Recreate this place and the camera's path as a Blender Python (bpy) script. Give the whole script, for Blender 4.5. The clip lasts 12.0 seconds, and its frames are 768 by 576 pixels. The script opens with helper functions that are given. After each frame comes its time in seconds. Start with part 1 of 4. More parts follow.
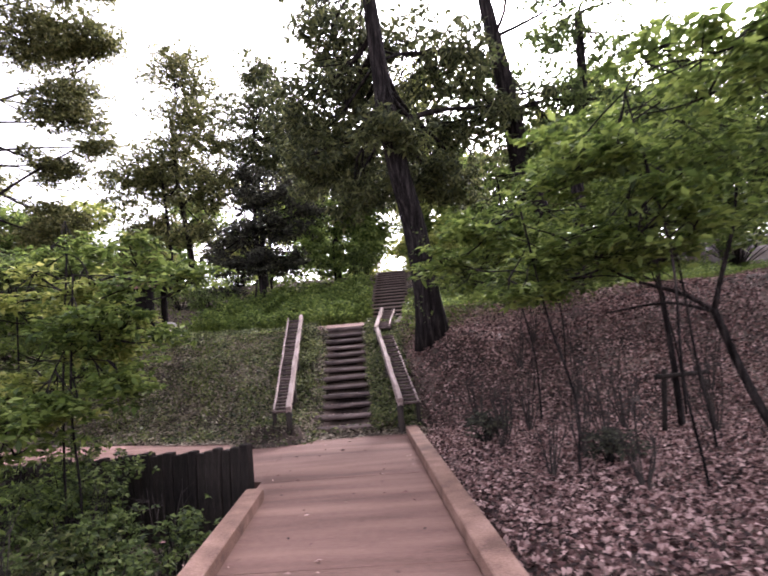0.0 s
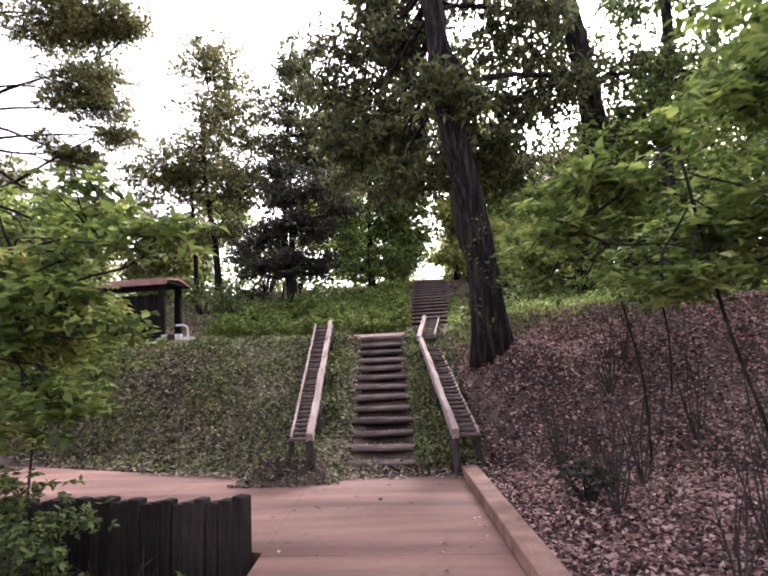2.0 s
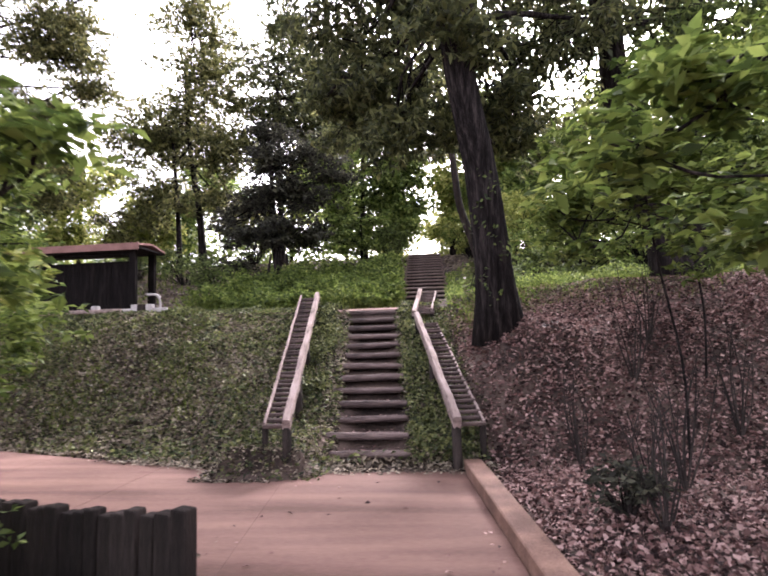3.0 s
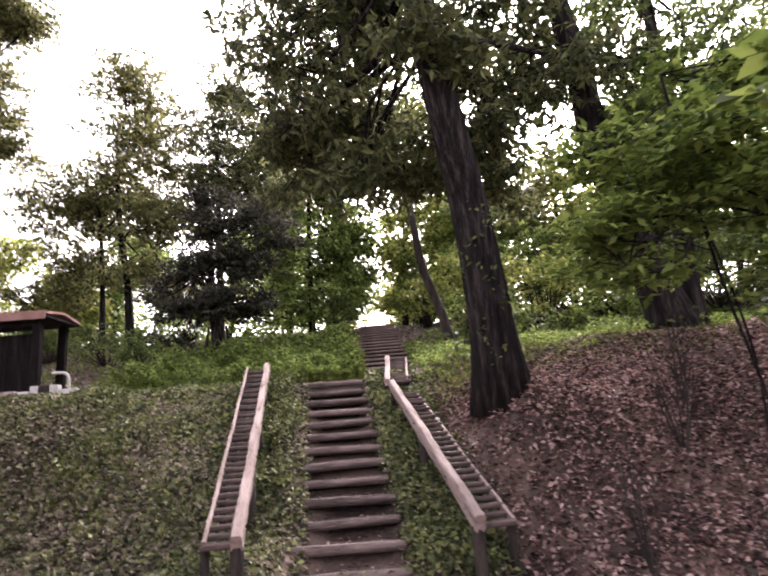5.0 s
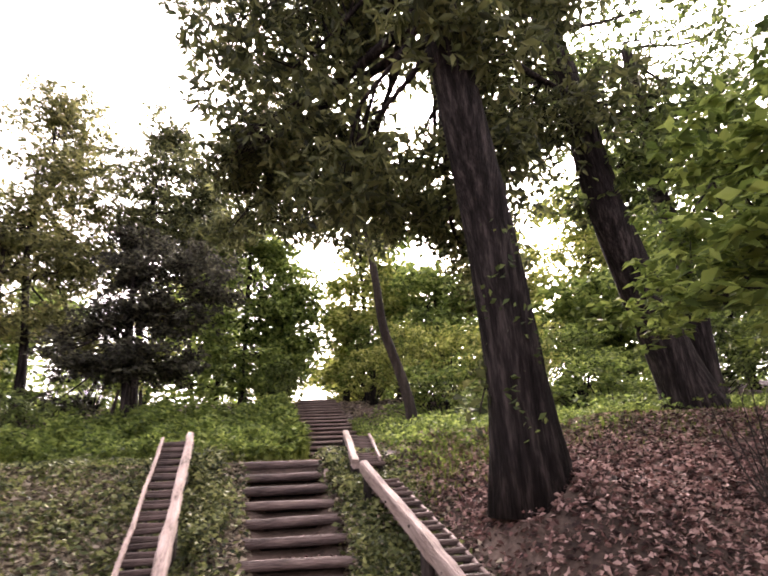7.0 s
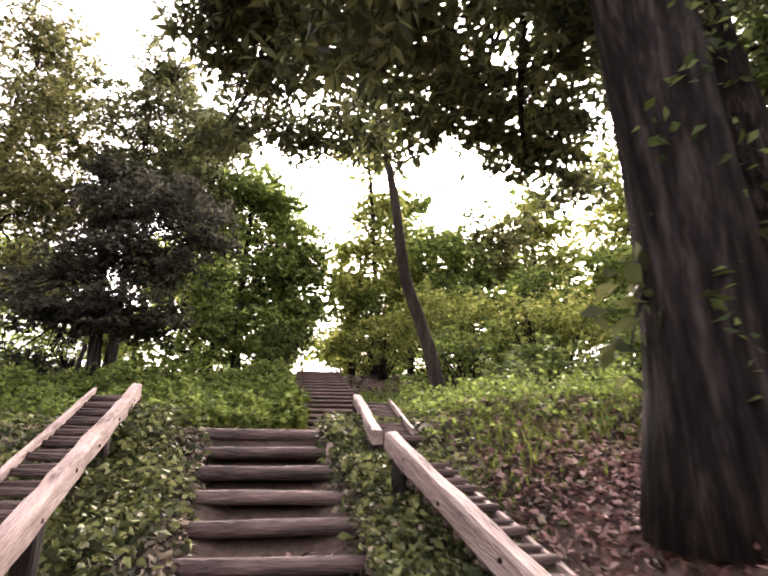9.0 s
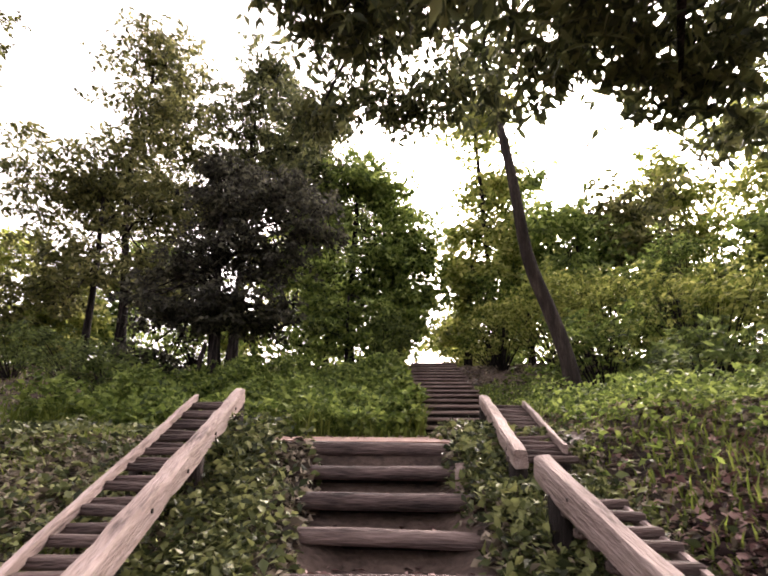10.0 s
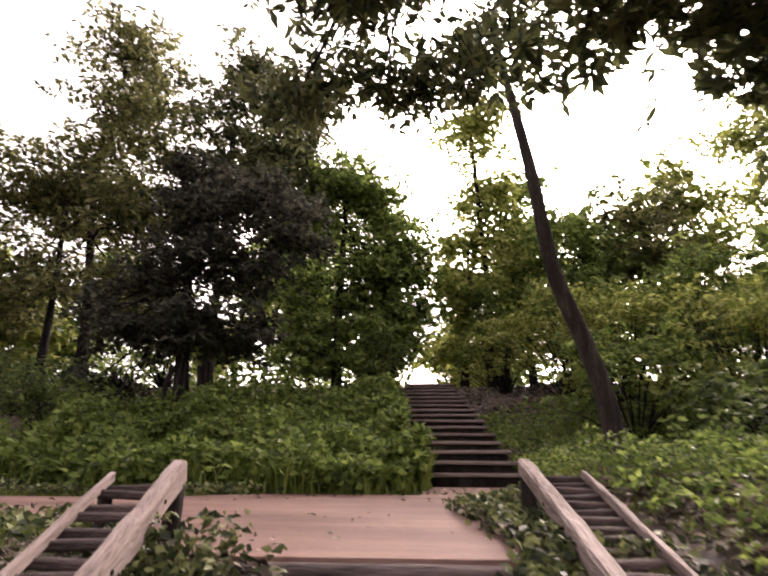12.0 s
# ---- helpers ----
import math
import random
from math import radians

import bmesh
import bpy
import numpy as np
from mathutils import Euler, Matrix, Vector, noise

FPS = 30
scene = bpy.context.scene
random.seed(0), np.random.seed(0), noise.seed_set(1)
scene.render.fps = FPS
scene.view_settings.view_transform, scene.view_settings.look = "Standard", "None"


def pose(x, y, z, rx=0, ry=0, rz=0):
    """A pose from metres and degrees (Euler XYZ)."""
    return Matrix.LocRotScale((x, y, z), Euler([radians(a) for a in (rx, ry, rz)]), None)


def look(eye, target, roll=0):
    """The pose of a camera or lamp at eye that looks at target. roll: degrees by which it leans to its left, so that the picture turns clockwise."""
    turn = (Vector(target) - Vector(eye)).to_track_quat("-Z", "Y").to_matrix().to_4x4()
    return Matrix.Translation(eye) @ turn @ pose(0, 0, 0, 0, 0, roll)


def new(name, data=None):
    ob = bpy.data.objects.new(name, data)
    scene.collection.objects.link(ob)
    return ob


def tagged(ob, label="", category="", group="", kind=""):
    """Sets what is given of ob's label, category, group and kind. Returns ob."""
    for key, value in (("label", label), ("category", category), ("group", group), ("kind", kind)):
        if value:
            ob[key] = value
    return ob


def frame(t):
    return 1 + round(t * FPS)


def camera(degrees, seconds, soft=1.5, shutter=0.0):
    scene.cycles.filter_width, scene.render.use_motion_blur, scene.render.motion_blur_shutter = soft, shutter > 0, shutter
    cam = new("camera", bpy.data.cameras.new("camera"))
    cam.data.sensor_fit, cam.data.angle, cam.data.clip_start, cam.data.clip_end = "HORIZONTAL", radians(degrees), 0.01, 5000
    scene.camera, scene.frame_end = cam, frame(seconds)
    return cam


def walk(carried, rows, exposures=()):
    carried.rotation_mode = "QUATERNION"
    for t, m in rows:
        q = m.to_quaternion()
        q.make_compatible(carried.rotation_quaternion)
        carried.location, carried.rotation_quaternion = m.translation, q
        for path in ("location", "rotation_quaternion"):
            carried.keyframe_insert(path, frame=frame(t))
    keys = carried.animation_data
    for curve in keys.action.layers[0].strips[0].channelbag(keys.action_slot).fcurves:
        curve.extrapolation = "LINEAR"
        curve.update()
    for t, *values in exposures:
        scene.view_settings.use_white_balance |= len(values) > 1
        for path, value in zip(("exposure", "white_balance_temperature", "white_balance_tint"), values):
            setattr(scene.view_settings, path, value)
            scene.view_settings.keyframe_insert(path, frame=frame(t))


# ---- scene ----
cam = camera(70.0, 12.0, soft=1.9, shutter=0.4)
PATH = [
    (0, (0.768, 0.047, 1.499), (0.654, 2.033, 1.711), -4.8),
    (0.5, (0.635, 0.562, 1.429), (0.444, 2.541, 1.647), -5.9),
    (1, (0.484, 1.105, 1.42), (0.296, 3.078, 1.691), -5.4),
    (1.5, (0.399, 1.651, 1.425), (0.25, 3.618, 1.754), -5.9),
    (2, (0.324, 2.202, 1.483), (0.102, 4.171, 1.756), -2.8),
    (2.5, (0.226, 2.747, 1.461), (0.044, 4.727, 1.672), -3.9),
    (3, (0.191, 3.329, 1.466), (-0.008, 5.31, 1.658), -1.8),
    (3.2, (0.082, 3.557, 1.454), (-0.032, 5.534, 1.734), 0.1),
    (4.8, (-0.327, 4.813, 1.375), (-0.228, 6.76, 1.819), -2.3),
    (5, (-0.379, 4.899, 1.396), (-0.343, 6.843, 1.863), -4.4),
    (5.5, (-0.659, 5.345, 1.504), (-0.773, 7.274, 2.022), -1.9),
    (6, (-0.911, 5.756, 1.605), (-0.973, 7.679, 2.153), -4.7),
    (6.5, (-0.831, 6.417, 1.507), (-0.832, 8.293, 2.2), -3.5),
    (6.7, (-0.887, 6.577, 1.507), (-0.683, 8.429, 2.235), -4.4),
    (8.4, (-0.78, 8.393, 1.52), (-0.363, 10.206, 2.254), -1.8),
    (8.5, (-0.761, 8.534, 1.512), (-0.3, 10.36, 2.186), -3.2),
    (9, (-0.823, 9.271, 1.601), (-0.549, 11.129, 2.288), -0.3),
    (9.5, (-0.842, 9.693, 1.73), (-0.602, 11.54, 2.459), 0.4),
    (10, (-0.853, 10.074, 1.858), (-0.975, 11.963, 2.503), 0.8),
    (10.5, (-0.889, 10.458, 2.019), (-0.712, 12.358, 2.618), -1.5),
    (11, (-0.902, 10.709, 2.104), (-0.749, 12.607, 2.717), -1.5),
    (11.5, (-0.97, 11.111, 2.216), (-0.9, 13.009, 2.844), -1.0),
    (12, (-1.064, 11.412, 2.409), (-1.137, 13.29, 3.091), 0.5),
]

# exposure of the phone camera
EXPO = [(0.0, 2.35, 6250, 24), (2.5, 2.58, 6350, 24), (4.0, 2.65, 6450, 24), (6.0, 2.68, 7000, 26), (8.5, 2.9, 7200, 25), (10.0, 2.33, 7250, 24), (12.0, 1.95, 7300, 25)]
walk(cam, [(t, look(eye, target, roll)) for t, eye, target, roll in PATH], EXPO)

# ---- sky and sun ----
world = bpy.data.worlds.new("overcast_sky")
scene.world = world
world.use_nodes = True
wn, wl = world.node_tree.nodes, world.node_tree.links
sky = wn.new("ShaderNodeTexSky")
sky.sky_type, sky.sun_disc = "NISHITA", False
sky.sun_elevation, sky.sun_rotation = radians(38), radians(20)
sky.air_density, sky.dust_density, sky.ozone_density = 1.0, 6.0, 1.0
grey = wn.new("ShaderNodeHueSaturation")
grey.inputs["Saturation"].default_value = 0.18
wl.new(sky.outputs[0], grey.inputs["Color"])
wl.new(grey.outputs[0], wn["Background"].inputs["Color"])
wn["Background"].inputs["Strength"].default_value = 0.15
sun = new("sun", bpy.data.lights.new("sun", "SUN"))
sun.data.energy, sun.data.angle, sun.data.color = 1.0, radians(14), (1.0, 0.95, 0.9)
sun.matrix_world = look((0, 0, 50), (-50 * math.sin(radians(20)), -50 * math.cos(radians(20)), 11))

rng = np.random.default_rng(7)


# ---- materials ----
def mat(name, stops, scale=6.0, rough=0.85, bump=0.3, fine=60.0, stretch=(1, 1, 1), vary=0.0, translucent=0.0, island=False, spec=0.3):
    """A noise-mottled material: stops are (place, colour) of a ramp over noise at two scales."""
    m = bpy.data.materials.new(name)
    m.use_nodes = True
    n, l = m.node_tree.nodes, m.node_tree.links
    b = n["Principled BSDF"]
    b.inputs["Roughness"].default_value = rough
    b.inputs["Specular IOR Level"].default_value = spec
    tc, mp = n.new("ShaderNodeTexCoord"), n.new("ShaderNodeMapping")
    mp.inputs["Scale"].default_value = stretch
    l.new(tc.outputs["Object"], mp.inputs["Vector"])
    n1, n2 = n.new("ShaderNodeTexNoise"), n.new("ShaderNodeTexNoise")
    n1.inputs["Scale"].default_value, n1.inputs["Detail"].default_value = scale, 6
    n2.inputs["Scale"].default_value, n2.inputs["Detail"].default_value = fine, 4
    for k in (n1, n2):
        l.new(mp.outputs[0], k.inputs["Vector"])
    add = n.new("ShaderNodeMath")
    add.operation = "MULTIPLY_ADD"
    add.inputs[1].default_value = 0.45
    l.new(n2.outputs["Fac"], add.inputs[0])
    sub = n.new("ShaderNodeMath")
    sub.operation = "SUBTRACT"
    sub.inputs[1].default_value = 0.225
    l.new(n1.outputs["Fac"], sub.inputs[0])
    l.new(sub.outputs[0], add.inputs[2])
    ramp = n.new("ShaderNodeValToRGB")
    fac = add.outputs[0]
    if island:
        gi = n.new("ShaderNodeNewGeometry")
        mixf = n.new("ShaderNodeMath")
        mixf.operation = "MULTIPLY_ADD"
        mixf.inputs[1].default_value = vary
        l.new(gi.outputs["Random Per Island"], mixf.inputs[0])
        half = n.new("ShaderNodeMath")
        half.operation = "MULTIPLY_ADD"
        half.inputs[1].default_value, half.inputs[2].default_value = 1 - vary * 0.5, -vary * 0.25
        l.new(fac, half.inputs[0])
        l.new(half.outputs[0], mixf.inputs[2])
        fac = mixf.outputs[0]
    elif vary:
        oi = n.new("ShaderNodeObjectInfo")
        mixf = n.new("ShaderNodeMath")
        mixf.operation = "MULTIPLY_ADD"
        mixf.inputs[1].default_value = vary
        l.new(oi.outputs["Random"], mixf.inputs[0])
        off = n.new("ShaderNodeMath")
        off.operation = "SUBTRACT"
        off.inputs[1].default_value = vary / 2
        l.new(fac, off.inputs[0])
        l.new(off.outputs[0], mixf.inputs[2])
        fac = mixf.outputs[0]
    l.new(fac, ramp.inputs["Fac"])
    el = ramp.color_ramp.elements
    el[0].position, el[0].color = stops[0][0], (*stops[0][1], 1)
    el[1].position, el[1].color = stops[-1][0], (*stops[-1][1], 1)
    for p, c in stops[1:-1]:
        e = el.new(p)
        e.color = (*c, 1)
    l.new(ramp.outputs[0], b.inputs["Base Color"])
    if bump:
        bp = n.new("ShaderNodeBump")
        bp.inputs["Strength"].default_value, bp.inputs["Distance"].default_value = bump, 0.02
        l.new(n2.outputs["Fac"], bp.inputs["Height"])
        l.new(bp.outputs[0], b.inputs["Normal"])
    if translucent:
        tr, mx = n.new("ShaderNodeBsdfTranslucent"), n.new("ShaderNodeMixShader")
        l.new(ramp.outputs[0], tr.inputs["Color"])
        mx.inputs[0].default_value = translucent
        l.new(b.outputs[0], mx.inputs[1])
        l.new(tr.outputs[0], mx.inputs[2])
        l.new(mx.outputs[0], n["Material Output"].inputs["Surface"])
    return m


def leafmat(name, dark, mid, light, tr=0.35, vary=0.6, rough=0.55):
    return mat(name, [(0.1, dark), (0.5, mid), (0.9, light)], scale=0.5, fine=3, rough=rough, bump=0, vary=vary, translucent=tr, island=True)


M_SOIL = mat("leaf_littered_soil", [(0.3, (0.018, 0.012, 0.011)), (0.5, (0.08, 0.055, 0.046)), (0.75, (0.17, 0.12, 0.10))], scale=1.3, fine=22, bump=0.8)
M_PATH = mat("red_brown_paving", [(0.3, (0.10, 0.053, 0.042)), (0.5, (0.168, 0.093, 0.076)), (0.72, (0.24, 0.142, 0.118))], scale=1.1, fine=34, bump=0.35, stretch=(0.4, 2.6, 1), rough=0.8)
M_KERB = mat("weathered_kerb", [(0.3, (0.11, 0.062, 0.048)), (0.5, (0.21, 0.122, 0.094)), (0.75, (0.33, 0.205, 0.165))], scale=3, fine=50, bump=0.3)
M_LOG = mat("weathered_log", [(0.28, (0.022, 0.016, 0.016)), (0.48, (0.105, 0.075, 0.072)), (0.8, (0.27, 0.20, 0.185))], scale=2.5, fine=14, bump=1.0, stretch=(0.7, 6, 6), vary=0.2)
M_BEAM = mat("pale_weathered_beam", [(0.25, (0.07, 0.05, 0.045)), (0.44, (0.255, 0.19, 0.175)), (0.8, (0.44, 0.35, 0.33))], scale=2.5, fine=16, bump=0.8, stretch=(5, 0.7, 5))
# dark wood; on the step risers this colour also stands in for shade
M_DARKWOOD = mat("dark_damp_wood_and_riser_shade", [(0.2, (0.008, 0.007, 0.007)), (0.55, (0.03, 0.024, 0.022)), (0.85, (0.07, 0.055, 0.05))], scale=3, fine=25, bump=0.8, stretch=(4, 4, 0.6), vary=0.25, spec=0.1)
# near-black so that the colour carries the shelter's interior shade
M_SHELTER = mat("shade_darkened_timber", [(0.2, (0.003, 0.0025, 0.0025)), (0.55, (0.010, 0.008, 0.008)), (0.85, (0.03, 0.024, 0.022))], scale=3, fine=25, bump=0.6, stretch=(4, 4, 0.6), spec=0.08)
M_BARK = mat("dark_furrowed_bark", [(0.3, (0.004, 0.003, 0.003)), (0.5, (0.015, 0.012, 0.012)), (0.75, (0.06, 0.049, 0.047))], scale=5, fine=22, bump=1.0, stretch=(3, 3, 0.35), rough=0.95, spec=0.12)
M_BARK2 = mat("grey_brown_bark", [(0.25, (0.012, 0.009, 0.009)), (0.5, (0.036, 0.028, 0.026)), (0.8, (0.10, 0.08, 0.07))], scale=3, fine=20, bump=0.8, stretch=(3, 3, 0.6), rough=0.95)
M_ROOF = mat("red_brown_roofing", [(0.2, (0.16, 0.08, 0.07)), (0.8, (0.30, 0.17, 0.15))], scale=3, fine=30, bump=0.2)
M_RAILWHITE = mat("pale_painted_timber", [(0.2, (0.30, 0.27, 0.27)), (0.8, (0.6, 0.56, 0.56))], scale=4, fine=30, bump=0.2)
M_OAK = leafmat("dark_broad_leaves", (0.024, 0.032, 0.016), (0.078, 0.092, 0.036), (0.19, 0.20, 0.08), 0.42, 0.8)
M_GREEN = leafmat("fresh_green_leaves", (0.04, 0.066, 0.018), (0.13, 0.185, 0.042), (0.29, 0.36, 0.095), 0.5, 0.8)
M_OLIVE = leafmat("olive_leaves", (0.036, 0.042, 0.016), (0.115, 0.125, 0.042), (0.27, 0.26, 0.10), 0.45, 0.8)
M_BRIGHT = leafmat("yellow_green_leaves", (0.08, 0.105, 0.022), (0.235, 0.275, 0.062), (0.46, 0.46, 0.15), 0.5, 0.8)
M_PURPLE = leafmat("dark_dull_leaves", (0.016, 0.016, 0.014), (0.05, 0.05, 0.038), (0.12, 0.12, 0.08), 0.35, 0.7, 0.8)
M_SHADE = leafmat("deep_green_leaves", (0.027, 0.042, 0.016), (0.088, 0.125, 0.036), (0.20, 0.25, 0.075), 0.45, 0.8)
M_GRASS = leafmat("meadow_grass", (0.045, 0.065, 0.014), (0.13, 0.175, 0.032), (0.24, 0.28, 0.07), 0.4)
M_LITTER = leafmat("fallen_brown_leaves", (0.026, 0.014, 0.014), (0.165, 0.086, 0.079), (0.46, 0.31, 0.285), 0.1, 1.1, 0.8)
M_LITTER2 = leafmat("grey_brown_litter", (0.03, 0.023, 0.018), (0.185, 0.152, 0.112), (0.38, 0.32, 0.25), 0.1, 1.1, 0.8)
M_IVY = leafmat("low_ivy_leaves", (0.018, 0.026, 0.012), (0.085, 0.104, 0.038), (0.24, 0.255, 0.10), 0.25, 0.9)


# ---- ground ----
def sm(v, a, b):
    t = np.clip((v - a) / (b - a), 0, 1)
    return t * t * (3 - 2 * t)


def axis_x(y):
    """The sideways drift of the walk and the stairs with distance."""
    return -0.11 * (y - 10.0)


YK = [-3000, 9.75, 14.15, 18.7, 27.0, 34.0, 60, 3000]
ZK = [-0.02, -0.02, 2.04, 2.38, 5.05, 5.25, 5.6, 6.0]


def ground_z(x, y):
    x, y = np.asarray(x, float), np.asarray(y, float)
    u = x - axis_x(y)
    yy = y + 0.31 * np.clip(x - 1.0, 0, 8) * (1 - sm(y, 24, 40)) * sm(y, -10, 4) - 0.37 * np.clip(-x - 1.6, 0, 6) * (1 - sm(y, 10.5, 13.5))
    z = np.interp(yy, YK, ZK)
    z = z + 0.34 * sm(u, 0.45, 1.5) * sm(y, 9.8, 11.6) * (1 - sm(y, 16, 20))
    z = z + 0.10 * sm(u, 0.55, 3.0) * (1 - sm(y, 9.8, 11))
    z = z + 0.22 * sm(-u, 2.5, 5.0) * sm(y, 11.3, 12.8) * (1 - sm(y, 13.6, 14.6))
    z = z - 0.15 * sm(u, -1.16, -1.10) * (1 - sm(u, -0.24, -0.18)) * sm(y, 9.9, 10.0) * (1 - sm(y, 14.1, 14.2)) - 0.2 * sm(x, -1.0, -0.9) * (1 - sm(x, 0.25, 0.35)) * sm(y, 18.7, 18.8) * (1 - sm(y, 26.9, 27.2))
    z = z + 0.3 * sm(-u, 1.25, 1.5) * (1 - sm(-u, 2.3, 2.6)) * sm(y, 9.28, 9.5) * (1 - sm(y, 9.7, 10.7))
    z = z + 0.62 * np.exp(-(((x - 1.2) / 0.95) ** 2) - ((y - 11.2) / 1.0) ** 2) * sm(u, 0.5, 0.95)
    wall_y = 6.67 + 0.36 * np.clip(-1.37 - x, 0, 9)
    z = z - 0.75 * sm(-u, 1.74, 2.0) * (1 - sm(y, wall_y + 0.06, wall_y + 0.4)) * sm(y, -40, -5)
    near = np.exp(-((y - 8) / 25) ** 2 - (x / 25) ** 2)
    on_path = sm(u, -1.9, -1.7) * (1 - sm(u, 0.5, 0.7)) * (1 - sm(y, 9.3, 9.8))
    wob = 0.05 * np.sin(1.7 * x + 0.6 * y) * np.sin(1.1 * y - 0.4 * x) + 0.03 * np.sin(4.1 * x + 1.3) * np.sin(3.3 * y)
    flat = sm(u, -2.0, -1.6) * (1 - sm(u, 0.6, 1.0)) * (1 - sm(y, 28, 30))
    leftpath = (1 - sm(u, -1.6, -1.3)) * sm(yy, 6.0, 6.6) * (1 - sm(yy, 9.8, 10.4)) + sm(yy, 13.8, 14.3) * (1 - sm(yy, 16.5, 17.2)) * (1 - sm(u, 0, 0.5))
    return z + wob * near * (1 - flat) * (1 - np.clip(leftpath, 0, 1)) - 0.04 * on_path


def gz(x, y):
    return float(ground_z(x, y))


def from_arrays(name, verts, faces, material=None):
    me = bpy.data.meshes.new(name)
    nv, nf, k = len(verts), len(faces), faces.shape[1]
    me.vertices.add(nv)
    me.vertices.foreach_set("co", np.ascontiguousarray(verts, np.float32).ravel())
    me.loops.add(nf * k)
    me.loops.foreach_set("vertex_index", np.ascontiguousarray(faces, np.int32).ravel())
    me.polygons.add(nf)
    me.polygons.foreach_set("loop_start", np.arange(0, nf * k, k, dtype=np.int32))
    me.polygons.foreach_set("loop_total", np.full(nf, k, np.int32))
    me.update(calc_edges=True)
    if material:
        me.materials.append(material)
    return me


def smooth(me):
    me.polygons.foreach_set("use_smooth", np.ones(len(me.polygons), bool))
    return me


def grid_sheet(name, xs, ys, zfun, material):
    X, Y = np.meshgrid(xs, ys)
    V = np.stack([X, Y, zfun(X, Y)], -1).reshape(-1, 3)
    nx, ny = len(xs), len(ys)
    i = (np.arange(ny - 1)[:, None] * nx + np.arange(nx - 1)[None]).ravel()
    return smooth(from_arrays(name, V, np.stack([i, i + 1, i + nx + 1, i + nx], 1), material))


far = np.array([3000, 1200, 500, 250, 140, 90, 65, 50, 40, 33])
xs = np.r_[-far, np.arange(-28, 28.01, 0.25), far[::-1]]
ys = np.r_[-far[:7], -45, -32, -22, np.arange(-14, 40.01, 0.16), 45, far[:7][::-1] + 0.0]
ground = tagged(new("ground", grid_sheet("ground", xs, ys, ground_z, M_SOIL)), "brown leaf-littered woodland soil on a rising slope", kind="structure")


# ---- mesh helpers ----
def part(name, bm, material, parent=None, label=""):
    me = bpy.data.meshes.new(name)
    bm.to_mesh(me)
    bm.free()
    me.materials.append(material)
    ob = new(name, me)
    ob.parent = parent
    return tagged(ob, label)


def thing(name, at, label, category, group="", turn=0.0):
    ob = new(name)
    ob.matrix_world = pose(*at, 0, 0, turn)
    return tagged(ob, label, category, group)


def box_bm(x0, x1, y0, y1, z0, z1, bevel=0.0, segs=2):
    bm = bmesh.new()
    bmesh.ops.create_cube(bm, size=1, matrix=Matrix.Translation(((x0 + x1) / 2, (y0 + y1) / 2, (z0 + z1) / 2)) @ Matrix.Diagonal((x1 - x0, y1 - y0, z1 - z0, 1)))
    if bevel:
        bmesh.ops.bevel(bm, geom=bm.edges[:], offset=bevel, segments=segs, affect="EDGES", profile=0.6)
    return bm


def tube(points, radii, sides=8, rough=0.0, seed=0, cap=True):
    """A tube along points with a radius at each, as vertex and face arrays."""
    P, R = np.array(points, float), np.array(radii, float)
    g = np.random.default_rng(seed)
    T = np.gradient(P, axis=0)
    T /= np.linalg.norm(T, axis=1)[:, None] + 1e-9
    ref = np.array([0.0, 1, 0]) if abs(T[0][1]) < 0.8 else np.array([1.0, 0, 0])
    A = np.cross(T, ref)
    A /= np.linalg.norm(A, axis=1)[:, None] + 1e-9
    B = np.cross(T, A)
    th = np.linspace(0, 2 * np.pi, sides, endpoint=False)
    rr = R[:, None] * (1 + rough * (0.5 * g.normal(0, 1, (len(P), sides)) + 0.8 * g.normal(0, 1, sides)[None]))
    V = P[:, None] + rr[..., None] * (np.cos(th)[None, :, None] * A[:, None] + np.sin(th)[None, :, None] * B[:, None])
    V = V.reshape(-1, 3)
    F = []
    for i in range(len(P) - 1):
        for j in range(sides):
            a, b = i * sides + j, i * sides + (j + 1) % sides
            F.append((a, b, b + sides, a + sides))
    if cap:
        n = len(V)
        V = np.r_[V, P[:1], P[-1:]]
        o = (len(P) - 1) * sides
        for j in range(sides):
            F.append((n, (j + 1) % sides, j, n))
            F.append((n + 1, o + j, o + (j + 1) % sides, n + 1))
    return V, [f if f[0] != f[3] else f[:3] for f in F]


def poly_mesh(name, pieces, material, shade=True):
    """One mesh from several (verts, faces) pieces."""
    vs, fs, o = [], [], 0
    for V, F in pieces:
        vs.append(V)
        fs += [tuple(i + o for i in f) for f in F]
        o += len(V)
    me = bpy.data.meshes.new(name)
    me.from_pydata(np.concatenate(vs).tolist(), [], fs)
    me.update()
    if shade:
        smooth(me)
    me.materials.append(material)
    return me


def child(name, me, parent, label=""):
    ob = new(name, me)
    ob.parent = parent
    return tagged(ob, label)


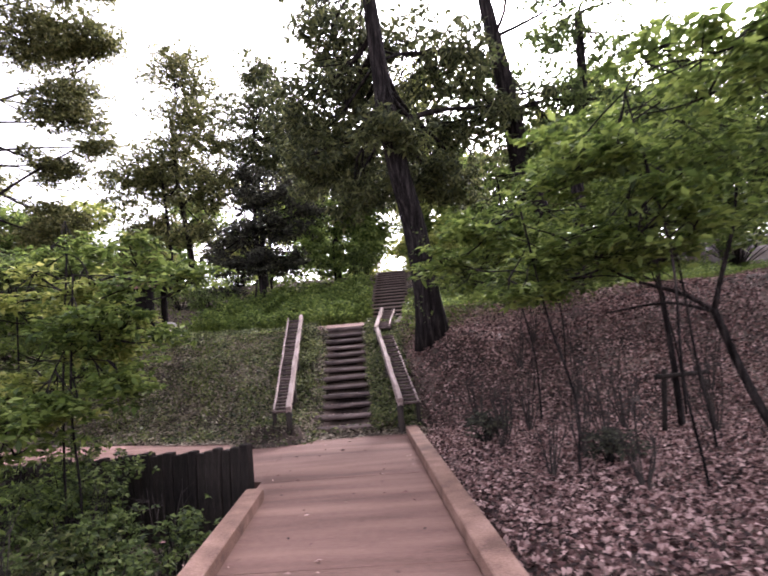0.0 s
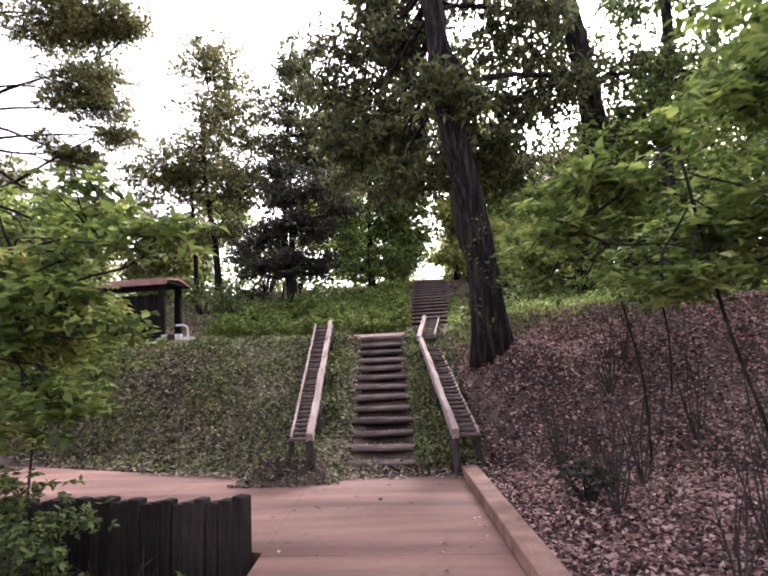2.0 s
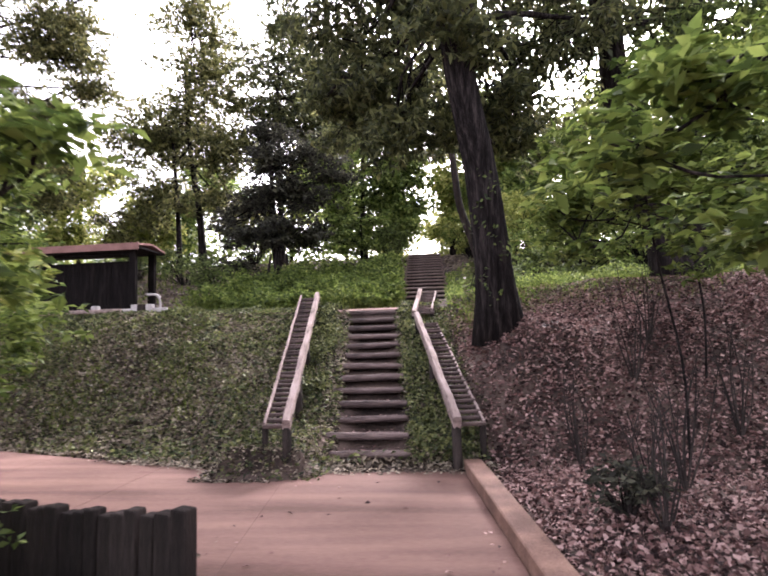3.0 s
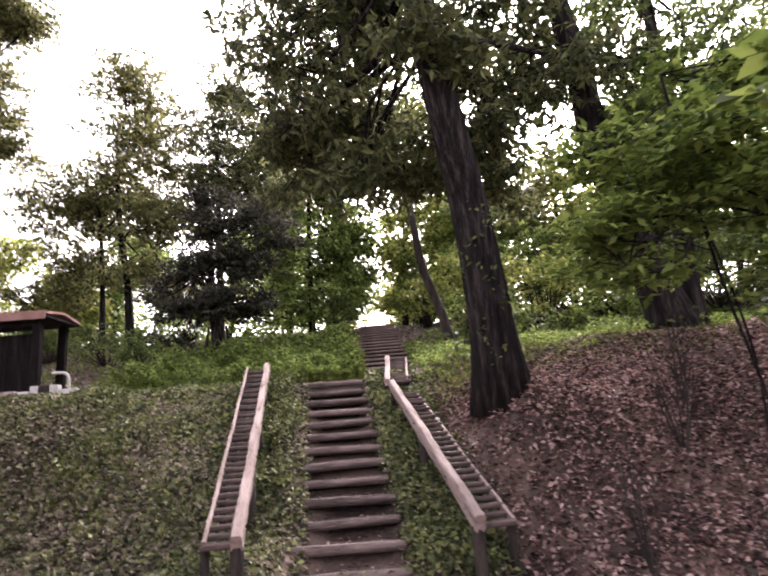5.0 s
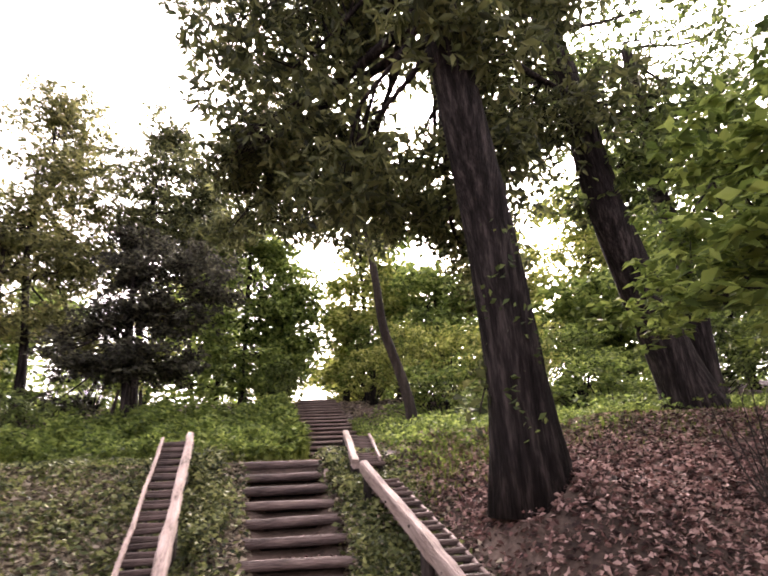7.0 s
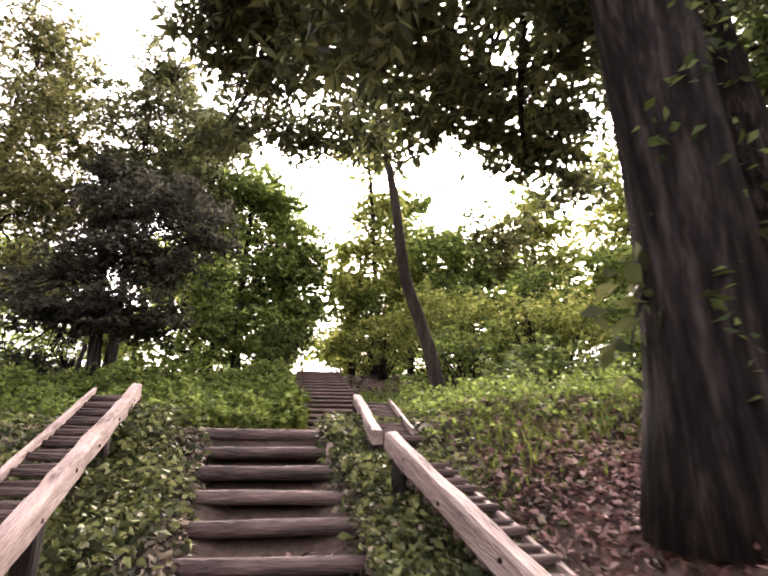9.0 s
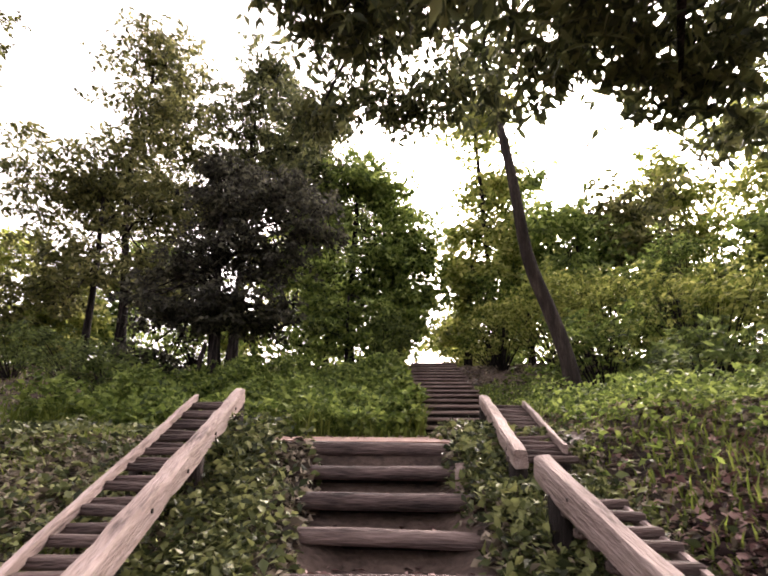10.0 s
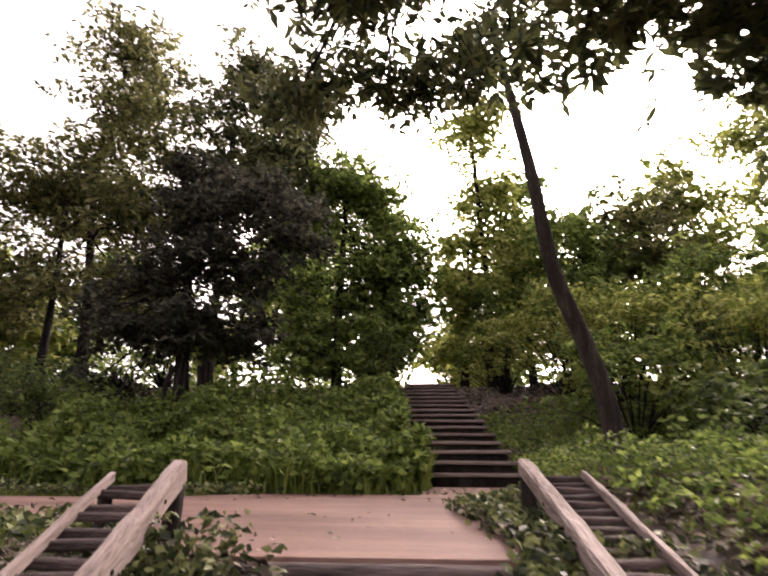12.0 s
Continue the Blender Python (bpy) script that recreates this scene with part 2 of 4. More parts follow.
def leaves(name, centres, spread, per, size, material, flat=0.5, droop=0.0, seed=1, long=2.0, whorl=1):
    """Folded leaf blades, pointed at both ends, scattered round centres; with a whorl above 1 that many radiate from each twig end."""
    g = np.random.default_rng(seed)
    whorl = min(whorl, per)
    C = np.repeat(np.asarray(centres, float), max(1, round(per / whorl)), 0)
    C = C + g.normal(0, 1, C.shape) * np.asarray(spread)
    C = np.repeat(C, whorl, 0)
    n = len(C)
    D = g.normal(0, 1, (n, 3))
    D[:, 2] = D[:, 2] * (1 - flat) - droop
    D /= np.linalg.norm(D, axis=1)[:, None]
    N = g.normal(0, 1, (n, 3)) * (1 - flat * 0.75) + np.array([0, 0, 1.2 * flat])
    S = np.cross(D, N)
    S /= np.linalg.norm(S, axis=1)[:, None] + 1e-9
    U = np.cross(S, D)
    L = size * g.uniform(0.55, 1.25, n)[:, None]
    W = L / long
    if whorl > 1:
        C = C + D * L * 0.55
    base, tip = C - D * L * 0.5, C + D * L * 0.5 - U * L * 0.08
    a = C - D * L * 0.08 + S * W * 0.5 + U * W * 0.18
    b = C - D * L * 0.08 - S * W * 0.5 + U * W * 0.18
    V = np.stack([base, a, tip, b], 1).reshape(-1, 3)
    i = np.arange(n)[:, None] * 4
    F = np.concatenate([i + [0, 1, 2], i + [0, 2, 3]], 1).reshape(-1, 3)
    return from_arrays(name, V, F, material)


def interp_path(pts, n):
    P = np.array(pts, float)
    s = np.r_[0, np.cumsum(np.linalg.norm(np.diff(P, axis=0), axis=1))]
    t = np.linspace(0, s[-1], n)
    Q = np.stack([np.interp(t, s, P[:, k]) for k in range(3)], 1)
    for _ in range(2):
        Q[1:-1] = (Q[:-2] + 2 * Q[1:-1] + Q[2:]) / 4
    return Q


def tree(name, trunk, r0, r1, blobs, leaf, bark, label, group="", size=0.13, per=26, spread=0.28, limbs=10, sides=12, seed=1, flare=1.6, fork=0.45, droop=0.25, long=2.0, flat=0.45, dense=1.0, whorl=5, fill=1.0):
    """A tree: a tapered trunk along its points, limbs that reach into the blobs (x, y, z, rx, ry, rz, clumps), and leaf clumps round the limb ends."""
    g = np.random.default_rng(seed)
    blobs = [(*b[:6], int(b[6] * fill)) for b in blobs]
    base = Vector(trunk[0])
    root = thing(name, base, label, "tree", group)
    o = np.array(base)
    T = interp_path(trunk, max(14, len(trunk) * 4)) - o
    h = np.linspace(0, 1, len(T))
    R = r1 + (r0 - r1) * (1 - h) ** 0.9
    R = R * (1 + (flare - 1) * np.exp(-h * len(T) / 1.2))
    T[0, 2] -= 0.25
    child("trunk", poly_mesh("trunk", [tube(T, R, sides, 0.035, seed)], bark), root)
    pieces, centres = [], []
    for bi, (x, y, z, rx, ry, rz, clumps) in enumerate(blobs):
        c = np.array([x, y, z]) - o
        k = max(2, int(limbs * clumps / sum(b[6] for b in blobs)))
        ends = []
        nb = max(3, clumps // 7)
        br = dense * 0.45 * (rx + ry + rz) / 3
        boughs = []
        for j in range(nb):
            d = g.normal(0, 1, 3)
            d /= np.linalg.norm(d)
            boughs.append(c + d * np.array([rx, ry, rz]) * g.uniform(0.15, 0.92) ** 0.7)
        for j in range(k):
            e = boughs[j % nb]
            i = int(np.clip(np.searchsorted(T[:, 2], e[2] - np.linalg.norm((e - T[-1])[:2]) * 0.5), len(T) * fork, len(T) - 1))
            i = min(len(T) - 1, i + int(g.integers(0, max(2, len(T) // 3))))
            s = T[i]
            m1 = s + (e - s) * 0.35 + g.normal(0, 0.12, 3) * np.linalg.norm(e - s) * 0.5 + np.array([0, 0, 0.05]) * np.linalg.norm(e - s)
            m2 = s + (e - s) * 0.7 + g.normal(0, 0.08, 3) * np.linalg.norm(e - s)
            Q = interp_path([s, m1, m2, e], 8)
            rb = min(R[i] * 0.42, 0.014 + 0.015 * np.linalg.norm(e - s))
            child("limb", poly_mesh("limb", [tube(Q, np.linspace(rb, 0.012, 8), 6, 0.03, seed + j)], bark), root)
            ends.append(Q)
        for j in range(clumps):
            d = g.normal(0, 1, 3)
            d /= np.linalg.norm(d)
            e = boughs[j % nb] + d * np.array([br, br, br * 0.5]) * g.uniform(0.1, 1.0) ** 0.45
            centres.append(e)
            if j % 4 == 0:
                Q = ends[g.integers(len(ends))]
                q = Q[g.integers(4, 8)]
                if np.linalg.norm(e - q) < 2.6:
                    pieces.append(tube(interp_path([q, (q + e) / 2 + g.normal(0, 0.06, 3), e], 5), np.linspace(0.014, 0.004, 5), 4, 0, j, cap=False))
    if pieces:
        tagged(child("twig", poly_mesh("twig", pieces, bark), root), kind="stuff")
    C = np.array(centres)
    sub = np.repeat(C, 3, 0) + g.normal(0, 1, (len(C) * 3, 3)) * np.array([spread, spread, spread * 0.45]) * 0.72
    child("crown", leaves("crown", sub, (spread * 0.4, spread * 0.4, spread * 0.2), max(1, int(per * 0.42)), size, leaf, flat, droop, seed, long, whorl), root)
    return root

# ---- paved walk with its kerbs ----
def strip(name, left, right, y0, y1, z, thick, material, n=30, parent=None):
    """A slab between two edges x = left(y), right(y), with thickness and a slightly rounded rim."""
    ys_ = np.linspace(y0, y1, n)
    bm = bmesh.new()
    rows = []
    for y in ys_:
        a, b = left(y), right(y)
        rows.append([bm.verts.new((xx, y, z(xx, y) - dz)) for xx, dz in ((a, thick), (a, 0.008), (a + 0.012, 0), (b - 0.012, 0), (b, 0.008), (b, thick))])
    for p, q in zip(rows, rows[1:]):
        for i in range(5):
            bm.faces.new((p[i], p[i + 1], q[i + 1], q[i]))
        bm.faces.new((p[5], p[0], q[0], q[5]))
    bm.faces.new(rows[0])
    bm.faces.new(rows[-1][::-1])
    bmesh.ops.recalc_face_normals(bm, faces=bm.faces[:])
    return part(name, bm, material, parent)


walkway = tagged(new("walkway"), "red-brown paved walkway with low kerbs, leading to log stairs", kind="structure")
bounds = [-9, -6.4, -3.8, -1.2, 1.4, 4.0, 6.7, 9.62]
for a, b in zip(bounds, bounds[1:]):
    strip("slab", lambda y: axis_x(y) - 1.66, lambda y: axis_x(y) + 0.35, a + 0.004, b - 0.004, lambda x, y: 0.0 + 0 * x, 0.95, M_PATH, 10, walkway)
strip("kerb", lambda y: axis_x(y) + 0.354, lambda y: axis_x(y) + 0.555, -9, 9.68, lambda x, y: 0.12, 0.5, M_KERB, 20, walkway)
strip("kerb", lambda y: axis_x(y) - 1.66, lambda y: axis_x(y) - 1.47, -9, 5.95, lambda x, y: 0.12, 0.6, M_KERB, 20, walkway)

# side path that leaves to the left between the log wall and the hill
side = tagged(new("side_path"), "red-brown paved side path curving off below the hillside", kind="structure")


def band(parent, name, near, farr, x0, x1, z, material, n, thick=0.15):
    bm = bmesh.new()
    rows = []
    for x in np.linspace(x0, x1, n):
        a, b = near(x), farr(x)
        m = [a, a, a + (b - a) * 0.33, a + (b - a) * 0.66, b, b]
        rows.append([bm.verts.new((x, yy, z(x, yy) - (thick if i in (0, 5) else 0))) for i, yy in enumerate(m)])
    for p, q in zip(rows, rows[1:]):
        for i in range(5):
            bm.faces.new((p[i], p[i + 1], q[i + 1], q[i]))
    bm.faces.new(rows[0])
    bm.faces.new(rows[-1][::-1])
    bmesh.ops.recalc_face_normals(bm, faces=bm.faces[:])
    return part(name, bm, material, parent)


near_edge = lambda x: 6.80 + 0.36 * max(0, -1.37 - x)
far_edge = lambda x: 9.60 + 0.34 * max(0, -1.9 - x)
xcuts = [-14, -10.5, -7.6, -5.2, -3.3, -1.0]
for a, b in zip(xcuts, xcuts[1:]):
    band(side, "slab", near_edge, far_edge, a + 0.004, b - 0.004, lambda x, y: -0.006, M_PATH, 8, 0.95)

# upper path that crosses between the two flights
upper = tagged(new("upper_path"), "red-brown earth path crossing between two flights of log stairs", kind="structure")
up_near = lambda x: 14.22 if x > -1.95 else 14.22 - 0.25 * sm(-x, 1.95, 2.4)
up_far = lambda x: 17.6 - 0.5 * sm(-x, 2.2, 4.0) if x < -0.9 else 17.6 + 1.15 * sm(x, -0.9, -0.72)


def landing_z(x, y):
    return float(np.interp(y, [13.5, 14.15, 18.75], [2.065, 2.085, 2.415]))


band(upper, "surface", lambda x: 14.27 + 1.2 * sm(-x, 2.0, 3.2), up_far, -9.0, 0.45, landing_z, M_PATH, 50, 0.3)


# ---- log stairs ----
def log_mesh(name, length, r, seed):
    g = np.random.default_rng(seed)
    n = 14
    P = [(length * (i / (n - 1) - 0.5), 0.005 * math.sin(i * 0.5 + seed), 0.004 * math.sin(i * 0.4 + 2 * seed)) for i in range(n)]
    R = [r * (0.9 if i in (0, n - 1) else 1 + 0.025 * math.sin(1.3 * i + seed)) for i in range(n)]
    V, F = tube(P, R, 12, 0.015, seed)
    V[:, 2] *= 0.95
    return poly_mesh(name, [(V, F)], M_LOG)


def flight(name, steps, label, planks=False):
    root = thing(name, (0, 0, 0), label, "stairs")
    for i, (x0, x1, y, z, rise, run) in enumerate(steps):
        turn = 0.8 * math.sin(1.7 * i)
        if planks:
            ob = part("plank", box_bm(-(x1 - x0) / 2, (x1 - x0) / 2, -0.03, run - 0.05, -0.05, 0, 0.015, 2), M_PLANK, root)
            ob.matrix_basis = pose((x0 + x1) / 2, y, z, 0.6 * math.sin(i), 0.5 * math.sin(2.3 * i), turn)
            # dark colour here is partly the shade in the gap below the plank
            part("riser", box_bm(x0 + 0.05, x1 - 0.05, y + 0.05, y + run * 0.9, z - rise * 1.5, z - 0.054, 0.01, 1), M_DARKWOOD, root, "recessed earth and timber riser, darkened for the shade under the plank")
            continue
        ob = child("log", log_mesh("log", x1 - x0, rise * (0.31 + 0.025 * math.sin(i * 2.7)), i + 3), root)
        ob.matrix_basis = pose((x0 + x1) / 2, y + rise * 0.2, z - rise * 0.31, 0, 0.6 * math.sin(2.3 * i), turn)
        part("tread", box_bm(x0 + 0.05, x1 - 0.05, y + rise * 0.45, y + run + rise * 0.5, z - rise * 0.6, z - 0.04, 0.012, 1), M_TREAD, root, "packed brown earth tread with leaf litter")
        # dark soil and the shade beneath the log, both put into the colour
        part("riser", box_bm(x0 + 0.05, x1 - 0.05, y + rise * 1.05, y + run, z - rise * 2.0, z - rise * 0.62, 0.01, 1), M_DARKWOOD, root, "recessed riser, darkened for the shade under the log")
    return root


M_PLANK = mat("worn_pale_plank", [(0.25, (0.12, 0.085, 0.078)), (0.5, (0.22, 0.165, 0.15)), (0.8, (0.33, 0.26, 0.24))], scale=3, fine=30, bump=0.6, stretch=(1, 5, 5), vary=0.2)
M_TREAD = mat("packed_earth_tread", [(0.25, (0.022, 0.014, 0.014)), (0.5, (0.085, 0.055, 0.052)), (0.8, (0.17, 0.115, 0.105))], scale=5, fine=35, bump=0.7)
lower = []
for k in range(1, 14):
    y = 10 + 0.345 * (k - 1)
    c = axis_x(y)
    left = -1.29 + 0.09 * math.sin(k * 2.1) - 0.17 * float(sm(k, 2.5, 5)) - 0.15 * float(sm(k, 7, 12))
    right = -0.13 + 0.07 * math.sin(k * 3.7) + 0.10 * float(sm(k, 9, 12))
    lower.append((c + left, c + right, y, 0.16 * k, 0.16, 0.345))
lower[-1] = (lower[-1][0] - 0.1, lower[-1][1] + 0.15, *lower[-1][2:])
flight("lower_log_stairs", lower, "thirteen weathered round log steps set in a leafy bank")
upf = []
for k in range(1, 17):
    y = 18.75 + 0.547 * (k - 1)
    t = (k - 1) / 15
    upf.append((-0.86 - 0.22 * t, 0.50 - 0.19 * t + 0.03 * math.sin(k * 2.9), y, 2.41 + 0.172 * k, 0.172, 0.547))
flight("upper_log_stairs", upf, "sixteen weathered log steps with pale treads climbing to the crest", True)


M_BOARD = mat("dark_weathered_board", [(0.25, (0.025, 0.018, 0.018)), (0.5, (0.085, 0.06, 0.056)), (0.8, (0.17, 0.12, 0.11))], scale=3, fine=18, bump=0.8, stretch=(1, 6, 6), vary=0.25)


# ---- low timber rails ----
def along(p, q, t):
    return tuple(a + (b - a) * t for a, b in zip(p, q))


def beam_mesh(name, length, w, h, seed, material):
    """A squared, hand-hewn beam along its own y, with chamfered and uneven edges."""
    g = np.random.default_rng(seed)
    n = max(6, int(length * 6))
    bm = bmesh.new()
    rows = []
    c = 0.14
    for i in range(n):
        y = length * i / (n - 1)
        s = 1 + 0.05 * g.normal()
        bend = 0.003 * math.sin(i * 0.6 + seed)
        outl = [(-w / 2, -h / 2 + c * h), (-w / 2, h / 2 - c * h), (-w / 2 + c * w, h / 2), (w / 2 - c * w, h / 2), (w / 2, h / 2 - c * h), (w / 2, -h / 2 + c * h), (w / 2 - c * w, -h / 2), (-w / 2 + c * w, -h / 2)]
        rows.append([bm.verts.new((a * s + bend + g.normal(0, 0.0025), y, b * s + g.normal(0, 0.0025))) for a, b in outl])
    for p, q in zip(rows, rows[1:]):
        for i in range(8):
            bm.faces.new((p[i], p[(i + 1) % 8], q[(i + 1) % 8], q[i]))
    bm.faces.new(rows[0][::-1])
    bm.faces.new(rows[-1])
    bmesh.ops.recalc_face_normals(bm, faces=bm.faces[:])
    return bm


def on_path(pts, t):
    """The point at the share t of the length of a bent line."""
    P = [Vector(p) for p in pts]
    L = [(q - p).length for p, q in zip(P, P[1:])]
    d = t * sum(L)
    for p, q, n in zip(P, P[1:], L):
        if d <= n + 1e-6:
            return p + (q - p) * (d / n)
        d -= n
    return P[-1]


def rail(inner, outer, label, posts, wi=0.092, hi=0.14, wo=0.032, seed=1, rungs=0.14):
    """Two parallel beams up a slope with short level boards between them like small stairs, on posts."""
    root = thing("timber_rail", inner[0], label, "railing", "low timber rails beside the stairs")
    o = Vector(inner[0])
    sd = seed

    for line, w, h, nm, lb in ((inner, wi, hi, "beam", ""), (outer, wo, 0.055, "outer_beam", "thin pale outer beam")):
        for a, b in zip(line, line[1:]):
            a, b = Vector(a) - o, Vector(b) - o
            sd += 1
            ob = part(nm, beam_mesh(nm, (b - a).length + 0.01, w, h, sd, M_BEAM), M_BEAM, root, lb)
            d = (b - a).normalized()
            side_ = d.cross(Vector((0, 0, 1))).normalized()
            up_ = side_.cross(d)
            ob.matrix_basis = Matrix.Translation(a) @ Matrix((side_, d, up_)).transposed().to_4x4()
            if nm == "beam":
                s = 1 if Vector(outer[0]).x < Vector(inner[0]).x else -1
                for k in range(int((b - a).length / 0.62)):
                    c = a + d * (0.25 + 0.62 * k + 0.06 * math.sin(5 * k)) + side_ * s * (w / 2 - 0.006) + up_ * 0.02 * math.sin(9 * k)
                    V, F = tube([c, c + side_ * s * 0.012], [0.011, 0.011], 8)
                    child("bolt", poly_mesh("bolt", [(V, F)], M_DARKWOOD), root, "small dark bolt head")
    total = sum((Vector(q) - Vector(p)).length for p, q in zip(inner, inner[1:]))
    n = int(total / rungs)
    for i in range(n):
        t = (i + 0.5) / n
        a, b = on_path(inner, t) - o, on_path(outer, t) - o
        c = (a + b) / 2 - Vector((0, 0, 0.045 + 0.008 * math.sin(3.1 * i)))
        w = (b - a).xy.length + 0.02
        bm = box_bm(-w / 2, w / 2, -0.045, 0.045, -0.022, 0.022, 0.01, 1)
        ob = part("board", bm, M_BOARD, root)
        ob.matrix_basis = pose(*c, 2 * math.sin(1.9 * i), 2.5 * math.sin(2.7 * i), 6 + 3 * math.sin(1.3 * i))
    for t in posts:
        for line, rad in ((inner, 0.055), (outer, 0.04)):
            a = on_path(line, t)
            g0 = gz(a.x, a.y) - 0.25
            top = a.z - 0.05
            if top - g0 > 0.1:
                child("post", poly_mesh("post", [tube([Vector((a.x, a.y, g0)) - o, Vector((a.x, a.y, (g0 + top) / 2)) - o, Vector((a.x, a.y, top)) - o], [rad] * 3, 8, 0.04, int(t * 10))], M_DARKWOOD), root)
    return root


rail(((-1.57, 9.43, 0.56), (-2.38, 14.75, 2.48)), ((-1.84, 9.5, 0.56), (-2.70, 14.6, 2.45)), "pale weathered beam rail with level dark boards on short posts", (0.01, 0.25, 0.5, 0.75, 0.99), seed=3)
rail(((0.335, 9.62, 0.53), (-0.22, 13.07, 1.90)), ((0.64, 9.8, 0.50), (0.13, 13.0, 1.72)), "low weathered beam rail with boards, half sunk in the leafy bank", (0.02, 0.5, 0.95), seed=5)
rail(((-0.28, 13.35, 1.95), (-0.22, 15.5, 2.55)), ((0.04, 13.6, 2.02), (0.12, 15.3, 2.50)), "short pale beam rail beside the landing, overgrown with ivy", (0.05, 0.5, 0.97), wi=0.085, hi=0.11, seed=8)
for x, y in ((-0.92, 13.66),):
    pg = thing("short_peg", (x + 0.33, y, 0.464 * (y - 9.75) - 0.1), "short round timber peg holding a log step", "post")
    child("peg", poly_mesh("peg", [tube([(0, 0, 0), (0, 0, 0.15), (0, 0, 0.22)], [0.04, 0.04, 0.038], 10, 0.03, 4)], M_BEAM), pg)

# ---- log retaining wall by the side path ----
pal = thing("log_palisade", (-1.40, 6.68, -0.9), "dark row of upright timber posts guarding the side path", "wall", turn=0)
px, py = -1.44, 6.70
i = 0
while px > -6.2:
    w = 0.125 + 0.03 * math.sin(i * 1.7)
    top = 0.475 - 0.02 * (i % 3) - 0.008 * i - 0.03 * abs(math.sin(2.9 * i))
    me = box_bm(-w / 2, w / 2, -0.055, 0.055, 0, top + 0.9, 0.018, 2)
    ob = part("stake", me, M_DARKWOOD, pal)
    ob.matrix_basis = pose(px + 1.40, py - 6.68, 0, 0.5 * math.sin(i * 2.2), 0.6 * math.sin(i * 1.3), -20)
    px -= (w + 0.006) * 0.94
    py += (w + 0.006) * 0.34
    i += 1

# ---- roofed shelter on the hillside ----
sx, sy = -8.15, 15.6
sz = gz(sx, sy)
SH = thing("roofed_shelter", (sx, sy, sz), "small dark timber shelter with a red-brown pitched roof", "shelter")
# roof of two pitches, eave towards the walk
roof_w = 4.0
for nm, y0, y1, z0, z1 in (("roof_front", -0.75, 0.02, 2.14, 2.24), ("roof_back", 0.02, 0.8, 2.24, 2.1)):
    bm = bmesh.new()
    f = [bm.verts.new(v) for v in ((-roof_w / 2, y0, z0), (roof_w / 2, y0, z0), (roof_w / 2, y1, z1), (-roof_w / 2, y1, z1))]
    bm.faces.new(f)
    g_ = bmesh.ops.extrude_face_region(bm, geom=bm.faces[:])
    for v in [v for v in g_["geom"] if isinstance(v, bmesh.types.BMVert)]:
        v.co.z -= 0.06
    bmesh.ops.recalc_face_normals(bm, faces=bm.faces[:])
    part(nm, bm, M_ROOF, SH)
part("fascia", box_bm(-roof_w / 2 - 0.01, roof_w / 2 + 0.01, -0.79, -0.755, 1.95, 2.15, 0.006, 1), M_ROOF, SH, "red-brown fascia board")
# ceiling added to keep light out of the interior
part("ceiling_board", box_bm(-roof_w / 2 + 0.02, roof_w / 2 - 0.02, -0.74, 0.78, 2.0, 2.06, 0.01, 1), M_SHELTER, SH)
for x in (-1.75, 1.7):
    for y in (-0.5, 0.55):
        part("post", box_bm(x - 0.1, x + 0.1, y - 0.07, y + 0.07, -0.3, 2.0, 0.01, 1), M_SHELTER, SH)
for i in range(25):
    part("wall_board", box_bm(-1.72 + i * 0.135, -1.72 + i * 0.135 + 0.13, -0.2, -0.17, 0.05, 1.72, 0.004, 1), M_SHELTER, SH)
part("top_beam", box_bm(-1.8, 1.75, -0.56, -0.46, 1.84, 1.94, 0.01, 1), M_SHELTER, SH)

# pale timber barrier round the shelter
BR = thing("pale_barrier", (-6.94, 14.5, gz(-6.94, 14.5) - 0.13), "pale painted timber barrier with bent pipe handrail before the shelter", "railing")
bz = 0.42
for x0, x1 in ((-1.6, 0.86), (1.13, 1.68)):
    part("rail", box_bm(x0, x1, -0.06, 0.06, bz - 0.05, bz + 0.06, 0.015, 1), M_RAILWHITE, BR)
for x in (-0.35, 0.78, 1.2):
    part("post", box_bm(x - 0.09, x + 0.09, -0.08, 0.08, bz - 0.12, bz + 0.16, 0.012, 1), M_RAILWHITE, BR)
part("stump", box_bm(0.86, 1.1, -0.09, 0.09, -0.2, bz + 0.16, 0.02, 1), M_DARKWOOD, BR)
fr = part("foot_rail", box_bm(-2.0, 0.85, -0.06, 0.06, -0.05, 0.05, 0.02, 1), M_BEAM, BR, "pale weathered foot rail on the ground")
fr.location = (0, -0.75, (gz(-6.9, 13.9) + 0.06 - BR.location.z + 0.12) / 0.8)
Vt, Ft = tube(interp_path([(1.1, 0.02, bz + 0.42), (1.38, 0.02, bz + 0.42), (1.46, 0.02, bz + 0.36), (1.48, 0.02, bz + 0.05)], 12), [0.03] * 12, 8)
child("pipe", poly_mesh("pipe", [(Vt, Ft)], M_RAILWHITE), BR)

SH.scale = (0.8, 0.8, 0.8)
BR.scale = (0.8, 0.8, 0.8)


# ---- trees ----
def gp(x, y, dz=0.0):
    return (x, y, gz(x, y) + dz)


